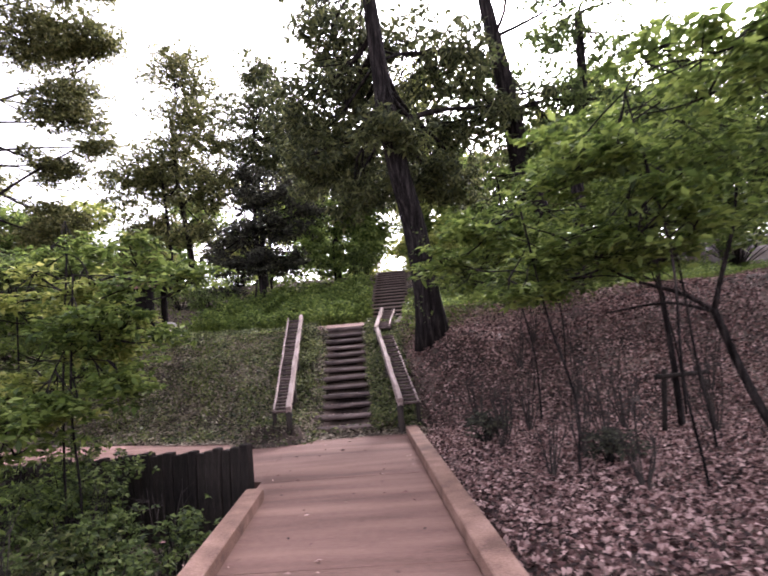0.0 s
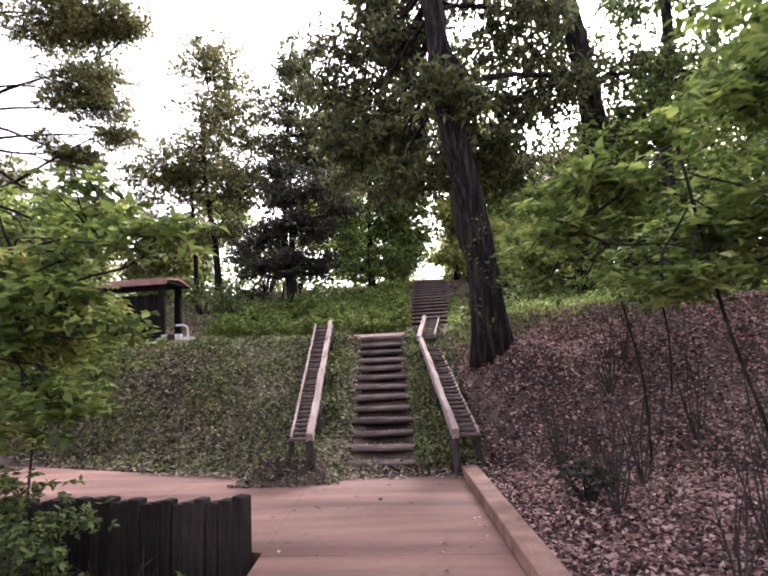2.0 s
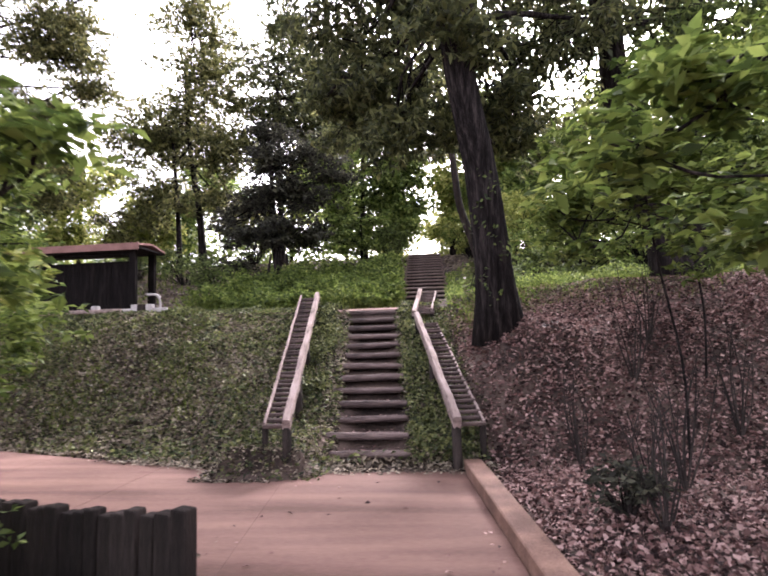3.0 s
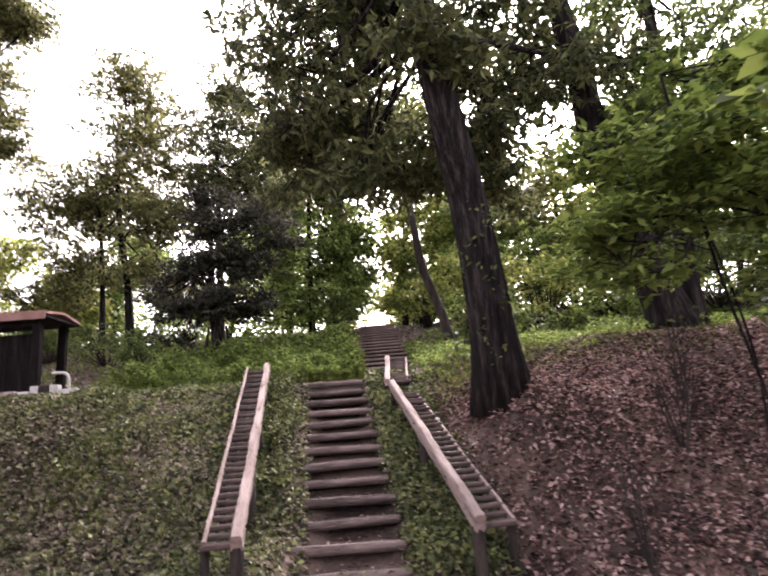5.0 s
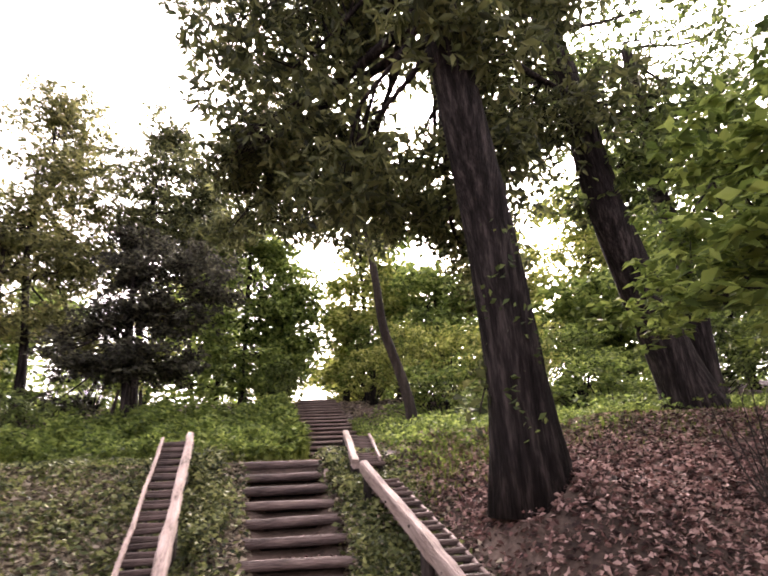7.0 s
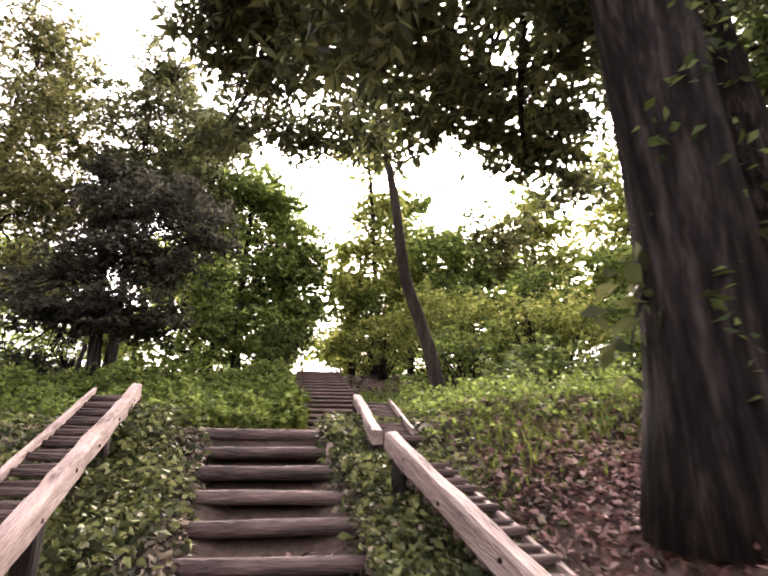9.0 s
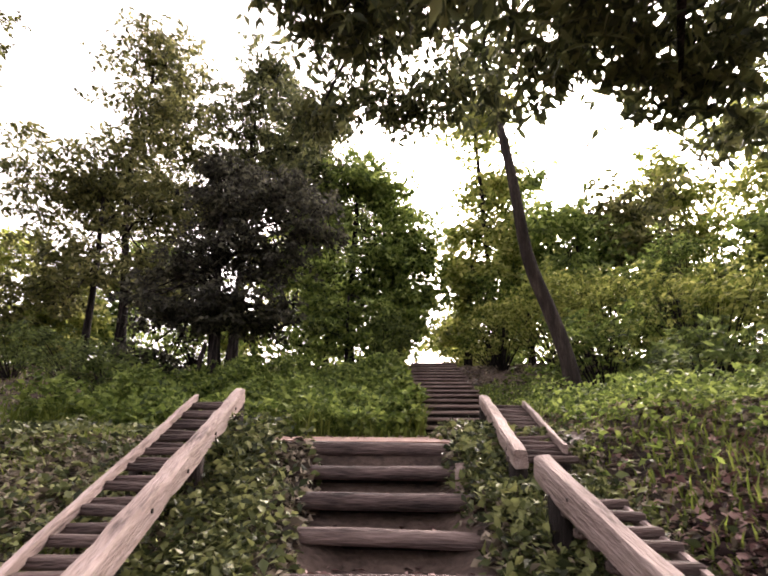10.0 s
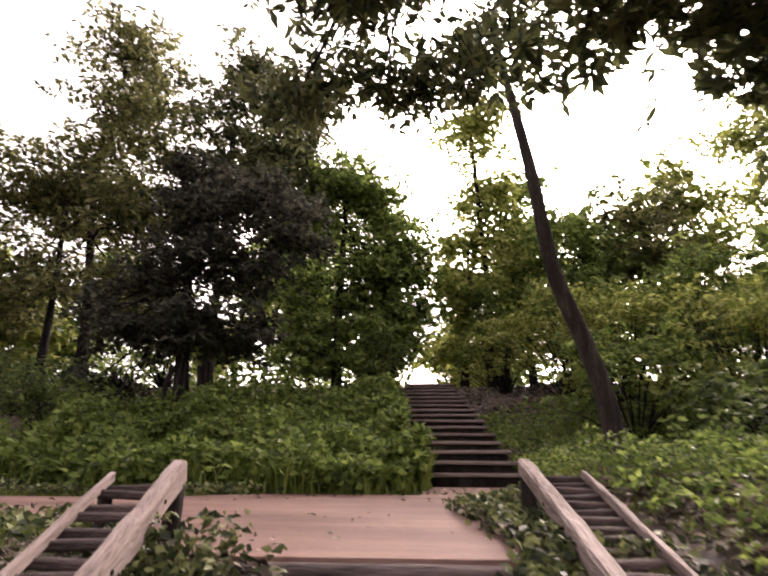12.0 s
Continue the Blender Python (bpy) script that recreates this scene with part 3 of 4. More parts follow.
# the great leaning tree beside the stairs
LT = tree("leaning_tree", [gp(1.05, 11.55), (1.0, 11.44, 2.4), (0.94, 11.36, 3.2), (0.86, 11.28, 4.0), (0.64, 11.0, 5.0), (0.48, 10.9, 6.3), (0.3, 11.0, 9.5)], 0.275, 0.12,
     [(-0.9, 12.2, 7.2, 1.3, 1.2, 1.7, 150), (1.3, 12.2, 8.2, 2.0, 1.6, 1.6, 150), (2.9, 13.4, 6.5, 1.6, 1.4, 1.3, 110), (-0.6, 13.6, 6.1, 1.0, 1.0, 0.8, 80), (0.9, 14.2, 5.7, 1.2, 1.1, 0.55, 75), (-1.3, 14.6, 6.7, 0.9, 0.8, 0.7, 55), (1.2, 12.6, 5.6, 1.2, 0.8, 0.6, 40), (0.5, 10.9, 5.9, 0.6, 0.5, 0.6, 36),
      (-0.5, 12.4, 5.0, 0.7, 0.7, 0.7, 40), (-1.0, 12.4, 9.3, 1.6, 1.6, 1.2, 90), (2.4, 14.8, 5.7, 1.1, 1.0, 0.6, 50), (-1.6, 14.0, 6.9, 0.8, 1.0, 0.8, 60), (-1.9, 16.4, 6.6, 0.8, 0.7, 0.45, 34), (-0.5, 16.4, 6.8, 0.9, 0.7, 0.45, 34)],
     M_OAK, M_BARK, "tall dark-barked tree leaning over the stairs, with broad dark leaves", size=0.17, per=30, spread=0.24, limbs=24, sides=40, fill=1.5, seed=3, flare=1.5, fork=0.55, droop=0.55, flat=0.25, long=2.8)
lo = LT.matrix_world.translation
low = [(0.98, 11.25, 2.75), (0.85, 11.4, 2.7), (0.72, 11.5, 2.45), (0.66, 11.55, 2.2)]
child("bough", poly_mesh("bough", [tube(interp_path([Vector(p) - lo for p in low], 8), np.linspace(0.022, 0.006, 8), 6, 0.03, 2)], M_BARK), LT)
child("bough_leaf", leaves("bough_leaf", [Vector(p) - lo for p in low[1:] for _ in range(2)], (0.14, 0.10, 0.13), 9, 0.17, M_OAK, 0.3, 0.5, 91, 2.3), LT)["kind"] = "stuff"
ivy = [(1.02 - 0.35 * (zz - 2.2) / 2.5 + 0.2 * math.cos(7 * zz), 11.3 - 0.35 * (zz - 2.2) / 2.5 - 0.18 * abs(math.sin(5 * zz)), zz) for zz in np.linspace(2.0, 3.8, 24)]
child("ivy_leaf", leaves("ivy_leaf", [Vector(p) - lo for p in ivy], (0.07, 0.05, 0.06), 4, 0.08, M_SHADE, 0.3, 0.3, 92), LT)["kind"] = "stuff"
tree("tall_tree", [gp(4.55, 13.85), (4.35, 13.85, 3.3), (4.1, 13.8, 4.2), (3.84, 13.7, 5.1), (3.67, 13.6, 5.7), (3.62, 13.65, 7), (3.5, 13.6, 8), (3.2, 13.7, 10.5)], 0.32, 0.16,
     [(3.2, 14.5, 8.6, 1.8, 1.8, 1.4, 120), (5.2, 14, 7.4, 1.8, 1.5, 1.6, 150), (4.2, 13, 10.5, 2.5, 2, 1.5, 120), (3.9, 13.4, 6.2, 1.1, 1.0, 0.7, 70)],
     M_SHADE, M_BARK, "tall dark tree leaning to the path on the leafy slope", "woodland trees", size=0.16, per=22, spread=0.26, limbs=14, sides=28, fill=0.75, seed=5, droop=0.4, long=2.3)
tree("tall_tree", [gp(4.98, 14.1), (5.0, 14.0, 3.6), (5.08, 13.9, 4.6), (5.12, 14.1, 5.6), (5.4, 14.6, 6.8), (5.9, 15.0, 8.2), (6.1, 15.2, 10.5)], 0.19, 0.11,
     [(6.0, 15.6, 9.4, 2.0, 1.8, 1.6, 130), (7.8, 15, 7.0, 1.8, 1.5, 1.6, 130), (7.5, 16, 10.5, 2.5, 2, 1.8, 120)],
     M_SHADE, M_BARK, "dark-barked tree among green undergrowth on the slope", "woodland trees", size=0.16, per=22, spread=0.28, limbs=14, seed=6, droop=0.4, long=2.3)
# slender crooked tree by the upper flight
tree("crooked_tree", [gp(1.40, 18.0), (1.3, 18, 3.5), (1.1, 18, 4.2), (0.83, 18, 4.98), (0.69, 18, 6.47), (0.43, 18, 8.15), (0.3, 18, 9)], 0.125, 0.05,
     [(0.3, 18, 9.2, 1.2, 1.0, 0.8, 70), (1.2, 18.3, 8.9, 1.0, 0.8, 0.7, 40)],
     M_OAK, M_BARK2, "slender crooked tree bent beside the upper stairs", size=0.15, per=18, spread=0.26, limbs=8, seed=9, flare=1.25, fork=0.75)
# dark round tree with props
tree("round_dark_tree", [gp(-5.35, 22), (-5.5, 22, 5), (-5.6, 22, 6.5), (-5.6, 22, 8.6)], 0.16, 0.05,
     [(-6.4, 22, 5.2, 0.9, 0.9, 0.55, 55), (-5.3, 21.8, 5.4, 1.1, 1.0, 0.6, 75), (-4.3, 22, 5.2, 0.8, 0.8, 0.5, 45), (-6.0, 22, 6.5, 1.1, 1.0, 0.6, 70), (-4.7, 22, 6.7, 1.2, 1.0, 0.65, 80), (-5.5, 22, 7.8, 1.1, 1.0, 0.6, 65), (-4.1, 22, 8.2, 1.1, 1.0, 0.8, 75), (-5.8, 22, 8.9, 0.8, 0.8, 0.6, 40), (-3.3, 21.8, 7.5, 0.8, 0.8, 0.5, 35), (-6.9, 22, 4.3, 0.6, 0.6, 0.3, 16), (-7.2, 21.8, 6.0, 0.5, 0.5, 0.4, 16)],
     M_PURPLE, M_BARK, "low-branched dense tree with dark dull leaves, held by props", size=0.15, per=25, fill=1.4, dense=1.1, spread=0.26, limbs=18, seed=11, fork=0.3, flare=1.2)
for dx in (-0.42, 0.42):
    pr = thing("tree_prop", gp(-5.35 + dx, 21.8), "dark timber prop beside the dense dark tree", "post", "tree props")
    child("pole", poly_mesh("pole", [tube([(0, 0, -0.2), (-dx * 0.15, 0.05, 0.6), (-dx * 0.35, 0.1, 1.25)], [0.05, 0.05, 0.045], 7, 0.03, 1)], M_DARKWOOD), pr)
# left group
tree("woodland_tree", [gp(-9.9, 26), (-10.1, 26, 7.5), (-10.5, 26, 9.6), (-10.8, 26, 14)], 0.16, 0.06,
     [(-9.4, 25.5, 7.6, 1.9, 1.2, 0.8, 60), (-7.9, 25.2, 6.6, 1.2, 1.0, 0.6, 36), (-9.4, 26, 12.6, 2.6, 2.2, 2.2, 230), (-12.2, 26, 11, 2.2, 2.0, 1.8, 150), (-8.6, 25.6, 9.8, 2.2, 1.8, 1.4, 150), (-10.2, 26, 15.8, 1.8, 1.6, 1.7, 120), (-12.6, 26, 8.4, 1.6, 1.6, 1.0, 70)],
     M_OLIVE, M_BARK, "tall open tree with olive-brown leaves", "woodland trees", size=0.2, per=30, fill=1.25, spread=0.36, limbs=18, seed=12, fork=0.4)
tree("woodland_tree", [gp(-10.8, 25.6), (-10.9, 25.6, 7.7), (-11.2, 25.6, 11)], 0.115, 0.05,
     [(-11.6, 25.6, 10.2, 2.2, 1.8, 1.6, 110), (-12.6, 25.4, 6.8, 1.6, 1.4, 0.9, 60)], M_OLIVE, M_BARK, "thin tree with a bare lower trunk", "woodland trees", size=0.2, per=22, spread=0.36, seed=13)
tree("woodland_tree", [gp(-6.6, 26.5), (-6.6, 26.5, 9), (-6.7, 26.5, 13)], 0.15, 0.06,
     [(-6.6, 26.5, 13.0, 1.7, 1.6, 2.6, 200), (-4.9, 26.5, 11.2, 1.5, 1.4, 1.5, 190), (-6.3, 26.5, 16, 0.9, 0.9, 1.0, 60), (-4.7, 26.4, 13.2, 1.2, 1.1, 0.9, 80)], M_OAK, M_BARK, "tall narrow tree with dark leaves", "woodland trees", size=0.2, per=22, fill=1.3, spread=0.34, seed=14)
tree("woodland_tree", [gp(-3.0, 27), (-3.0, 27, 8), (-2.9, 27, 12)], 0.12, 0.05,
     [(-3.0, 27, 11.0, 1.5, 1.5, 2.2, 160), (-2.0, 27, 8.0, 1.3, 1.4, 1.8, 170), (-1.5, 27, 9.6, 0.9, 0.9, 1.3, 80), (-1.1, 27, 7.0, 0.7, 0.8, 1.1, 60), (-4.2, 26.8, 10.3, 1.0, 1.0, 1.0, 80), (-4.4, 26.6, 8, 1.4, 1.3, 1.8, 120), (-1.7, 26.6, 6.3, 1.0, 1.0, 1.0, 80), (-1.0, 27, 8.9, 0.7, 0.8, 1.2, 50), (-1.6, 27, 10.8, 0.9, 0.9, 0.8, 45)], M_GREEN, M_BARK, "slim tree with mid-green leaves", "woodland trees", size=0.19, per=24, fill=1.3, spread=0.34, seed=15, fork=0.25, long=1.8)
tree("young_tree", [gp(-2.7, 24), (-2.7, 24, 6.4)], 0.06, 0.03,
     [(-2.7, 24, 6.0, 0.9, 0.8, 0.35, 45), (-2.7, 24, 5.3, 1.2, 1.0, 0.35, 60), (-2.5, 24, 4.6, 1.2, 0.9, 0.4, 60)], M_GREEN, M_BARK, "young layered tree with fresh green leaves", "young trees", size=0.17, per=24, spread=0.2, seed=16, fork=0.2, limbs=9)
# big tree far on the other side whose boughs hang over
tree("woodland_tree", [gp(-17.2, 17.6), (-17.0, 17.8, 6), (-16.6, 18.5, 10), (-16.0, 19, 15)], 0.3, 0.12,
     [(-12.6, 19, 14.2, 2.0, 1.4, 1.3, 110), (-10.4, 19, 13.9, 1.1, 1.2, 0.9, 40), (-11.9, 19, 11.4, 1.5, 1.3, 1.2, 75), (-10.7, 19, 9.9, 0.6, 0.8, 0.55, 16), (-11.6, 19, 16.6, 1.8, 1.4, 1.4, 70), (-12.4, 19, 9.3, 0.9, 1.0, 0.8, 34), (-12.6, 19.5, 7.0, 1.1, 1.0, 1.1, 60)],
     M_OLIVE, M_BARK, "large spreading tree with fine hanging boughs", "woodland trees", size=0.15, per=34, fill=2.5, dense=0.95, spread=0.34, limbs=11, seed=17, droop=0.5, fork=0.35)
# backdrop of woods, left and right of the stair gap
def wood(x, y, top, w, leaf, seed, label, r=0.13):
    g = np.random.default_rng(seed)
    b = gz(x, y)
    hgt = top - b
    blobs = []
    for k in range(5):
        f = 0.28 + 0.16 * k
        blobs.append((x + g.normal(0, 0.28) * w, y + g.normal(0, 0.2) * w, b + hgt * f, w * g.uniform(0.6, 0.95) * (1.1 - 0.35 * f), w * 0.7, hgt * 0.13, int(54 * w * (1.15 - 0.4 * f))))
    lean = g.normal(0, 0.03) * hgt
    tree("woodland_tree", [gp(x, y), (x + lean * 0.4, y, b + hgt * 0.45), (x + lean, y, b + hgt * 0.9)], r, 0.05, blobs, leaf, M_BARK, label, "woodland trees", size=0.26, per=16, spread=0.38, limbs=11, seed=seed, fork=0.2)


woods = [(1.9, 29, 17.0, 1.9, M_BRIGHT), (0.9, 29.5, 11.0, 1.1, M_BRIGHT), (3.3, 30, 14.0, 1.7, M_GREEN), (4.4, 27, 10.3, 1.9, M_GREEN), (6.8, 28, 11.6, 2.3, M_OLIVE), (8.6, 29, 13.0, 2.5, M_BRIGHT), (11.6, 28, 14.5, 2.8, M_BRIGHT), (15, 27, 15, 3.0, M_GREEN), (18.5, 25, 15, 3, M_SHADE), (9.5, 23, 8.6, 2.2, M_GREEN), (13, 22, 9.6, 2.6, M_GREEN),
         (1.2, 36, 9.5, 1.4, M_BRIGHT), (3.5, 35, 13, 2.4, M_BRIGHT), (12.5, 17.5, 10.5, 2.5, M_SHADE), (16, 16, 12, 3, M_SHADE), (10, 12, 11, 2.4, M_SHADE), (14, 10, 12, 3, M_SHADE), (19, 19, 14, 3, M_SHADE),
         (-1.9, 34, 9.5, 1.2, M_BRIGHT), (-5, 34, 13.5, 2.4, M_GREEN), (-8.5, 35, 13, 2.4, M_BRIGHT), (-14, 33, 12, 2.6, M_GREEN), (-18.5, 30, 11, 2.6, M_BRIGHT), (-19, 24, 10, 2.6, M_GREEN), (-17, 19, 8.5, 2.4, M_GREEN), (-22, 17, 13, 3, M_SHADE), (-14, 28, 8.5, 1.8, M_BRIGHT), (-23, 27, 13, 3.0, M_OLIVE), (-18, 13, 9, 2.6, M_GREEN)]
for i, (x, y, top, w, m) in enumerate(woods):
    wood(x, y, top, w, m, 40 + i, "leafy woodland tree on the hillside")


# bushes
def bush(x, y, w, h, leaf, seed, label, size=0.12, n=None, spread=0.16, d=None, bare=0.15, long=2.0):
    g = np.random.default_rng(seed)
    n = n or int(60 * w * h) + 20
    d = d or w
    root = thing("bush", gp(x, y), label, "bush", "woodland bushes")
    pieces, C = [], []
    sprays = []
    for j in range(n):
        th, rr, hh = g.uniform(0, 2 * np.pi), math.sqrt(g.uniform(0, 1)), g.uniform(bare, 1) ** 0.8
        k = math.sqrt(max(0.05, 1 - (hh - 0.35) ** 2 * 1.7))
        c = np.array([math.cos(th) * rr * w * k, math.sin(th) * rr * d * k, hh * h])
        if j % 5:
            c = sprays[-1] + g.normal(0, 1, 3) * np.array([0.15 * w + 0.05, 0.15 * d + 0.05, 0.04 * h + 0.02])
        else:
            sprays.append(c)
        C.append(c)
        if j % 4 == 0:
            pieces.append(tube(interp_path([(c[0] * 0.1, c[1] * 0.1, -0.05), (c[0] * 0.5, c[1] * 0.5, c[2] * 0.6), c], 5), [0.018, 0.014, 0.01, 0.007, 0.003], 4, 0, j, cap=False))
    tagged(child("stem", poly_mesh("stem", pieces, M_BARK), root), kind="stuff")
    child("foliage", leaves("foliage", C, (spread * 0.8, spread * 0.8, spread * 0.4), 22, size, leaf, 0.6, 0.1, seed, long, 5), root)
    return root


for i, (x, y, w, h, m) in enumerate([
        (2.6, 20.5, 1.2, 1.7, M_GREEN), (4.3, 20, 1.5, 2.4, M_BRIGHT), (6.4, 20.5, 1.6, 2.3, M_GREEN), (8.8, 19, 1.8, 2.4, M_SHADE), (3.2, 18.0, 1.0, 1.1, M_SHADE), (5.6, 17.8, 1.3, 1.5, M_GREEN), (2.7, 24, 1.4, 2.6, M_BRIGHT),
        (1.6, 26, 1.1, 2.0, M_BRIGHT), (11, 18, 1.8, 2.2, M_GREEN), (1.0, 31, 0.9, 1.6, M_BRIGHT), (-1.9, 30, 0.8, 1.3, M_BRIGHT), (-0.6, 38, 1.8, 1.6, M_BRIGHT), (-7.2, 21.0, 0.8, 1.2, M_SHADE), (-9.3, 23, 1.6, 1.2, M_SHADE), (-12, 24.5, 1.6, 1.3, M_SHADE), (-1.8, 25, 0.8, 1.6, M_SHADE), (-8.0, 27, 1.5, 1.5, M_GREEN),
        (2.45, 16.6, 0.75, 1.0, M_SHADE), (1.5, 27.5, 1.0, 3.0, M_GREEN), (3.4, 22.5, 1.3, 2.6, M_BRIGHT), (5.2, 22.8, 1.4, 3.2, M_GREEN)]):
    bush(x, y, w, h, m, 100 + i, "leafy green bush in the undergrowth")

# saplings that overhang the walkway
def sapling(x, y, top, blobs, leaf, seed, label, r=0.014, lean=(0, 0), size=0.11, spread=0.16, per=20, limbs=14):
    b = gz(x, y)
    return tree("sapling", [(x, y, b), (x + lean[0] * 0.2 + 0.16 * math.sin(seed), y + lean[1] * 0.4, b + (top - b) * 0.25), (x + lean[0] * 0.3 - 0.10 * math.sin(seed * 2.0), y + lean[1] * 0.4, b + (top - b) * 0.55), (x + lean[0], y + lean[1], top)], r, 0.012, blobs, leaf, M_BARK, label, "saplings by the walk", size=size, per=per, spread=spread, limbs=limbs, sides=8, seed=seed, flare=1.2, fork=0.25, droop=0.1, flat=0.75, long=2.0)


sapling(3.9, 6.4, 4.0, [(2.7, 6.4, 2.5, 1.0, 0.7, 0.55, 70), (3.6, 6.2, 3.5, 1.2, 0.8, 0.7, 80), (2.2, 7.0, 2.1, 0.8, 0.6, 0.3, 40)], M_GREEN, 201, "leaning sapling with wide sprays of fresh green leaves", lean=(-0.5, 0))
sapling(4.6, 8.6, 4.5, [(3.0, 8.4, 2.6, 1.1, 0.9, 0.6, 80), (4.2, 8.4, 3.9, 1.3, 1.0, 0.8, 80), (2.3, 8.8, 3.2, 0.8, 0.8, 0.4, 40)], M_GREEN, 202, "green sapling on the leafy bank", lean=(-0.6, 0))
sapling(3.4, 10.5, 4.2, [(2.4, 10.3, 3.0, 0.9, 0.7, 0.6, 60), (3.4, 10.3, 3.9, 1.2, 0.9, 0.6, 60)], M_GREEN, 203, "green sapling on the leafy bank", lean=(-0.4, 0))
sapling(-5.0, 7.6, 2.8, [(-4.0, 7.8, 1.6, 1.0, 0.8, 0.5, 70), (-5.0, 7.8, 2.4, 1.2, 0.8, 0.5, 60), (-5.6, 7.4, 1.3, 1.2, 0.8, 0.5, 60)], M_GREEN, 204, "sapling with sprays of green leaves by the side path")
sapling(-7.6, 10.5, 4.0, [(-6.4, 10.6, 2.4, 1.2, 0.8, 0.6, 70), (-7.6, 10.6, 3.4, 1.3, 1.0, 0.7, 80)], M_SHADE, 205, "dark green sapling by the side path")
sapling(-3.9, 5.0, 1.6, [(-3.4, 5.2, 0.9, 0.7, 0.6, 0.4, 40), (-4.4, 5.2, 1.3, 0.9, 0.7, 0.4, 50)], M_GREEN, 206, "low sapling among the dark undergrowth")
sapling(3.2, 5.2, 3.8, [(2.5, 5.6, 3.1, 0.8, 0.6, 0.5, 45), (3.3, 5.4, 2.5, 0.9, 0.6, 0.35, 45), (3.6, 5.0, 3.8, 1.0, 0.7, 0.5, 50)], M_GREEN, 207, "tall sapling with drooping fresh green leaves beside the walk", lean=(-0.2, 0.2), size=0.13)
sapling(2.6, 9.2, 4.2, [(1.7, 9.2, 2.5, 0.6, 0.5, 0.4, 40), (2.0, 9.2, 3.3, 0.8, 0.6, 0.5, 60), (2.9, 9.2, 4.2, 0.9, 0.8, 0.5, 50)], M_GREEN, 208, "sapling leaning toward the foot of the stairs", lean=(-0.3, 0))
sapling(5.6, 7.2, 5.2, [(4.9, 7.2, 4.3, 1.4, 1.0, 0.8, 90), (5.4, 7.2, 3.0, 1.3, 1.0, 0.7, 80), (6.6, 7.2, 4.6, 1.3, 1.0, 1.0, 80)], M_GREEN, 209, "dark green sapling on the leafy slope")
sapling(-4.9, 8.6, 4.0, [(-4.3, 8.4, 2.5, 0.8, 0.5, 0.4, 60), (-4.9, 8.4, 3.3, 1.0, 0.6, 0.5, 60), (-5.6, 8.4, 2.3, 1.0, 0.8, 0.5, 60)], M_GREEN, 210, "sapling with layered sprays of bright green leaves")
sapling(-3.3, 6.2, 2.9, [(-2.7, 6.4, 1.8, 0.6, 0.5, 0.3, 40), (-3.5, 6.3, 2.5, 0.8, 0.6, 0.35, 50), (-3.8, 6.3, 1.2, 0.8, 0.5, 0.35, 50)], M_BRIGHT, 211, "sapling with bright yellow-green leaves beside the walk")
sapling(-6.2, 8.8, 3.6, [(-5.4, 8.6, 2.9, 1.1, 0.8, 0.6, 80), (-6.6, 8.8, 3.4, 1.2, 0.8, 0.6, 80), (-5.6, 8.8, 1.7, 1.2, 0.8, 0.5, 70)], M_SHADE, 212, "leafy sapling over the side path")
sapling(-3.1, 6.0, 2.6, [(-1.7, 5.4, 2.3, 0.3, 0.2, 0.18, 12), (-2.1, 5.8, 1.9, 0.5, 0.3, 0.22, 24), (-2.6, 5.9, 2.6, 0.6, 0.35, 0.28, 26), (-2.4, 5.9, 1.35, 0.5, 0.3, 0.22, 20), (-3.3, 5.9, 2.0, 0.7, 0.35, 0.5, 34), (-3.2, 5.8, 1.2, 0.7, 0.4, 0.3, 26)], M_GREEN, 214, "sapling reaching over the edge of the walk")
sapling(2.3, 6.1, 2.9, [(1.15, 6.2, 2.4, 0.32, 0.25, 0.22, 14), (1.7, 6.1, 2.6, 0.5, 0.3, 0.3, 26), (1.9, 6.0, 1.9, 0.4, 0.3, 0.2, 16), (2.4, 6.1, 2.4, 0.5, 0.3, 0.3, 22)], M_GREEN, 215, "sapling reaching over the kerb of the walk", lean=(-0.3, 0))
# thin tree tied to timber props on the slope
tree("propped_tree", [gp(4.25, 8.0), (4.25, 8, 1.2), (4.2, 8, 2.2), (4.1, 8, 4.5)], 0.045, 0.02, [(4.1, 8.0, 4.4, 1.0, 0.8, 0.7, 60)], M_SHADE, M_BARK, "thin young tree held by dark timber props", "young trees", size=0.12, per=22, spread=0.2, limbs=8, seed=77, flare=1.1, fork=0.5)
HP = thing("timber_prop", gp(4.25, 7.85), "dark timber prop with a crossbar on the leafy slope", "post")
for dx in (-0.25, 0.3):
    child("stake", poly_mesh("stake", [tube([(dx * 1.3, 0, -0.2), (dx, 0, 0.45), (dx * 0.8, 0, 0.82)], [0.035] * 3, 7, 0.04, 3)], M_DARKWOOD), HP)
child("crossbar", poly_mesh("crossbar", [tube([(-0.35, -0.04, 0.72), (0, -0.04, 0.73), (0.36, -0.04, 0.74)], [0.032] * 3, 7, 0.04, 3)], M_DARKWOOD), HP)
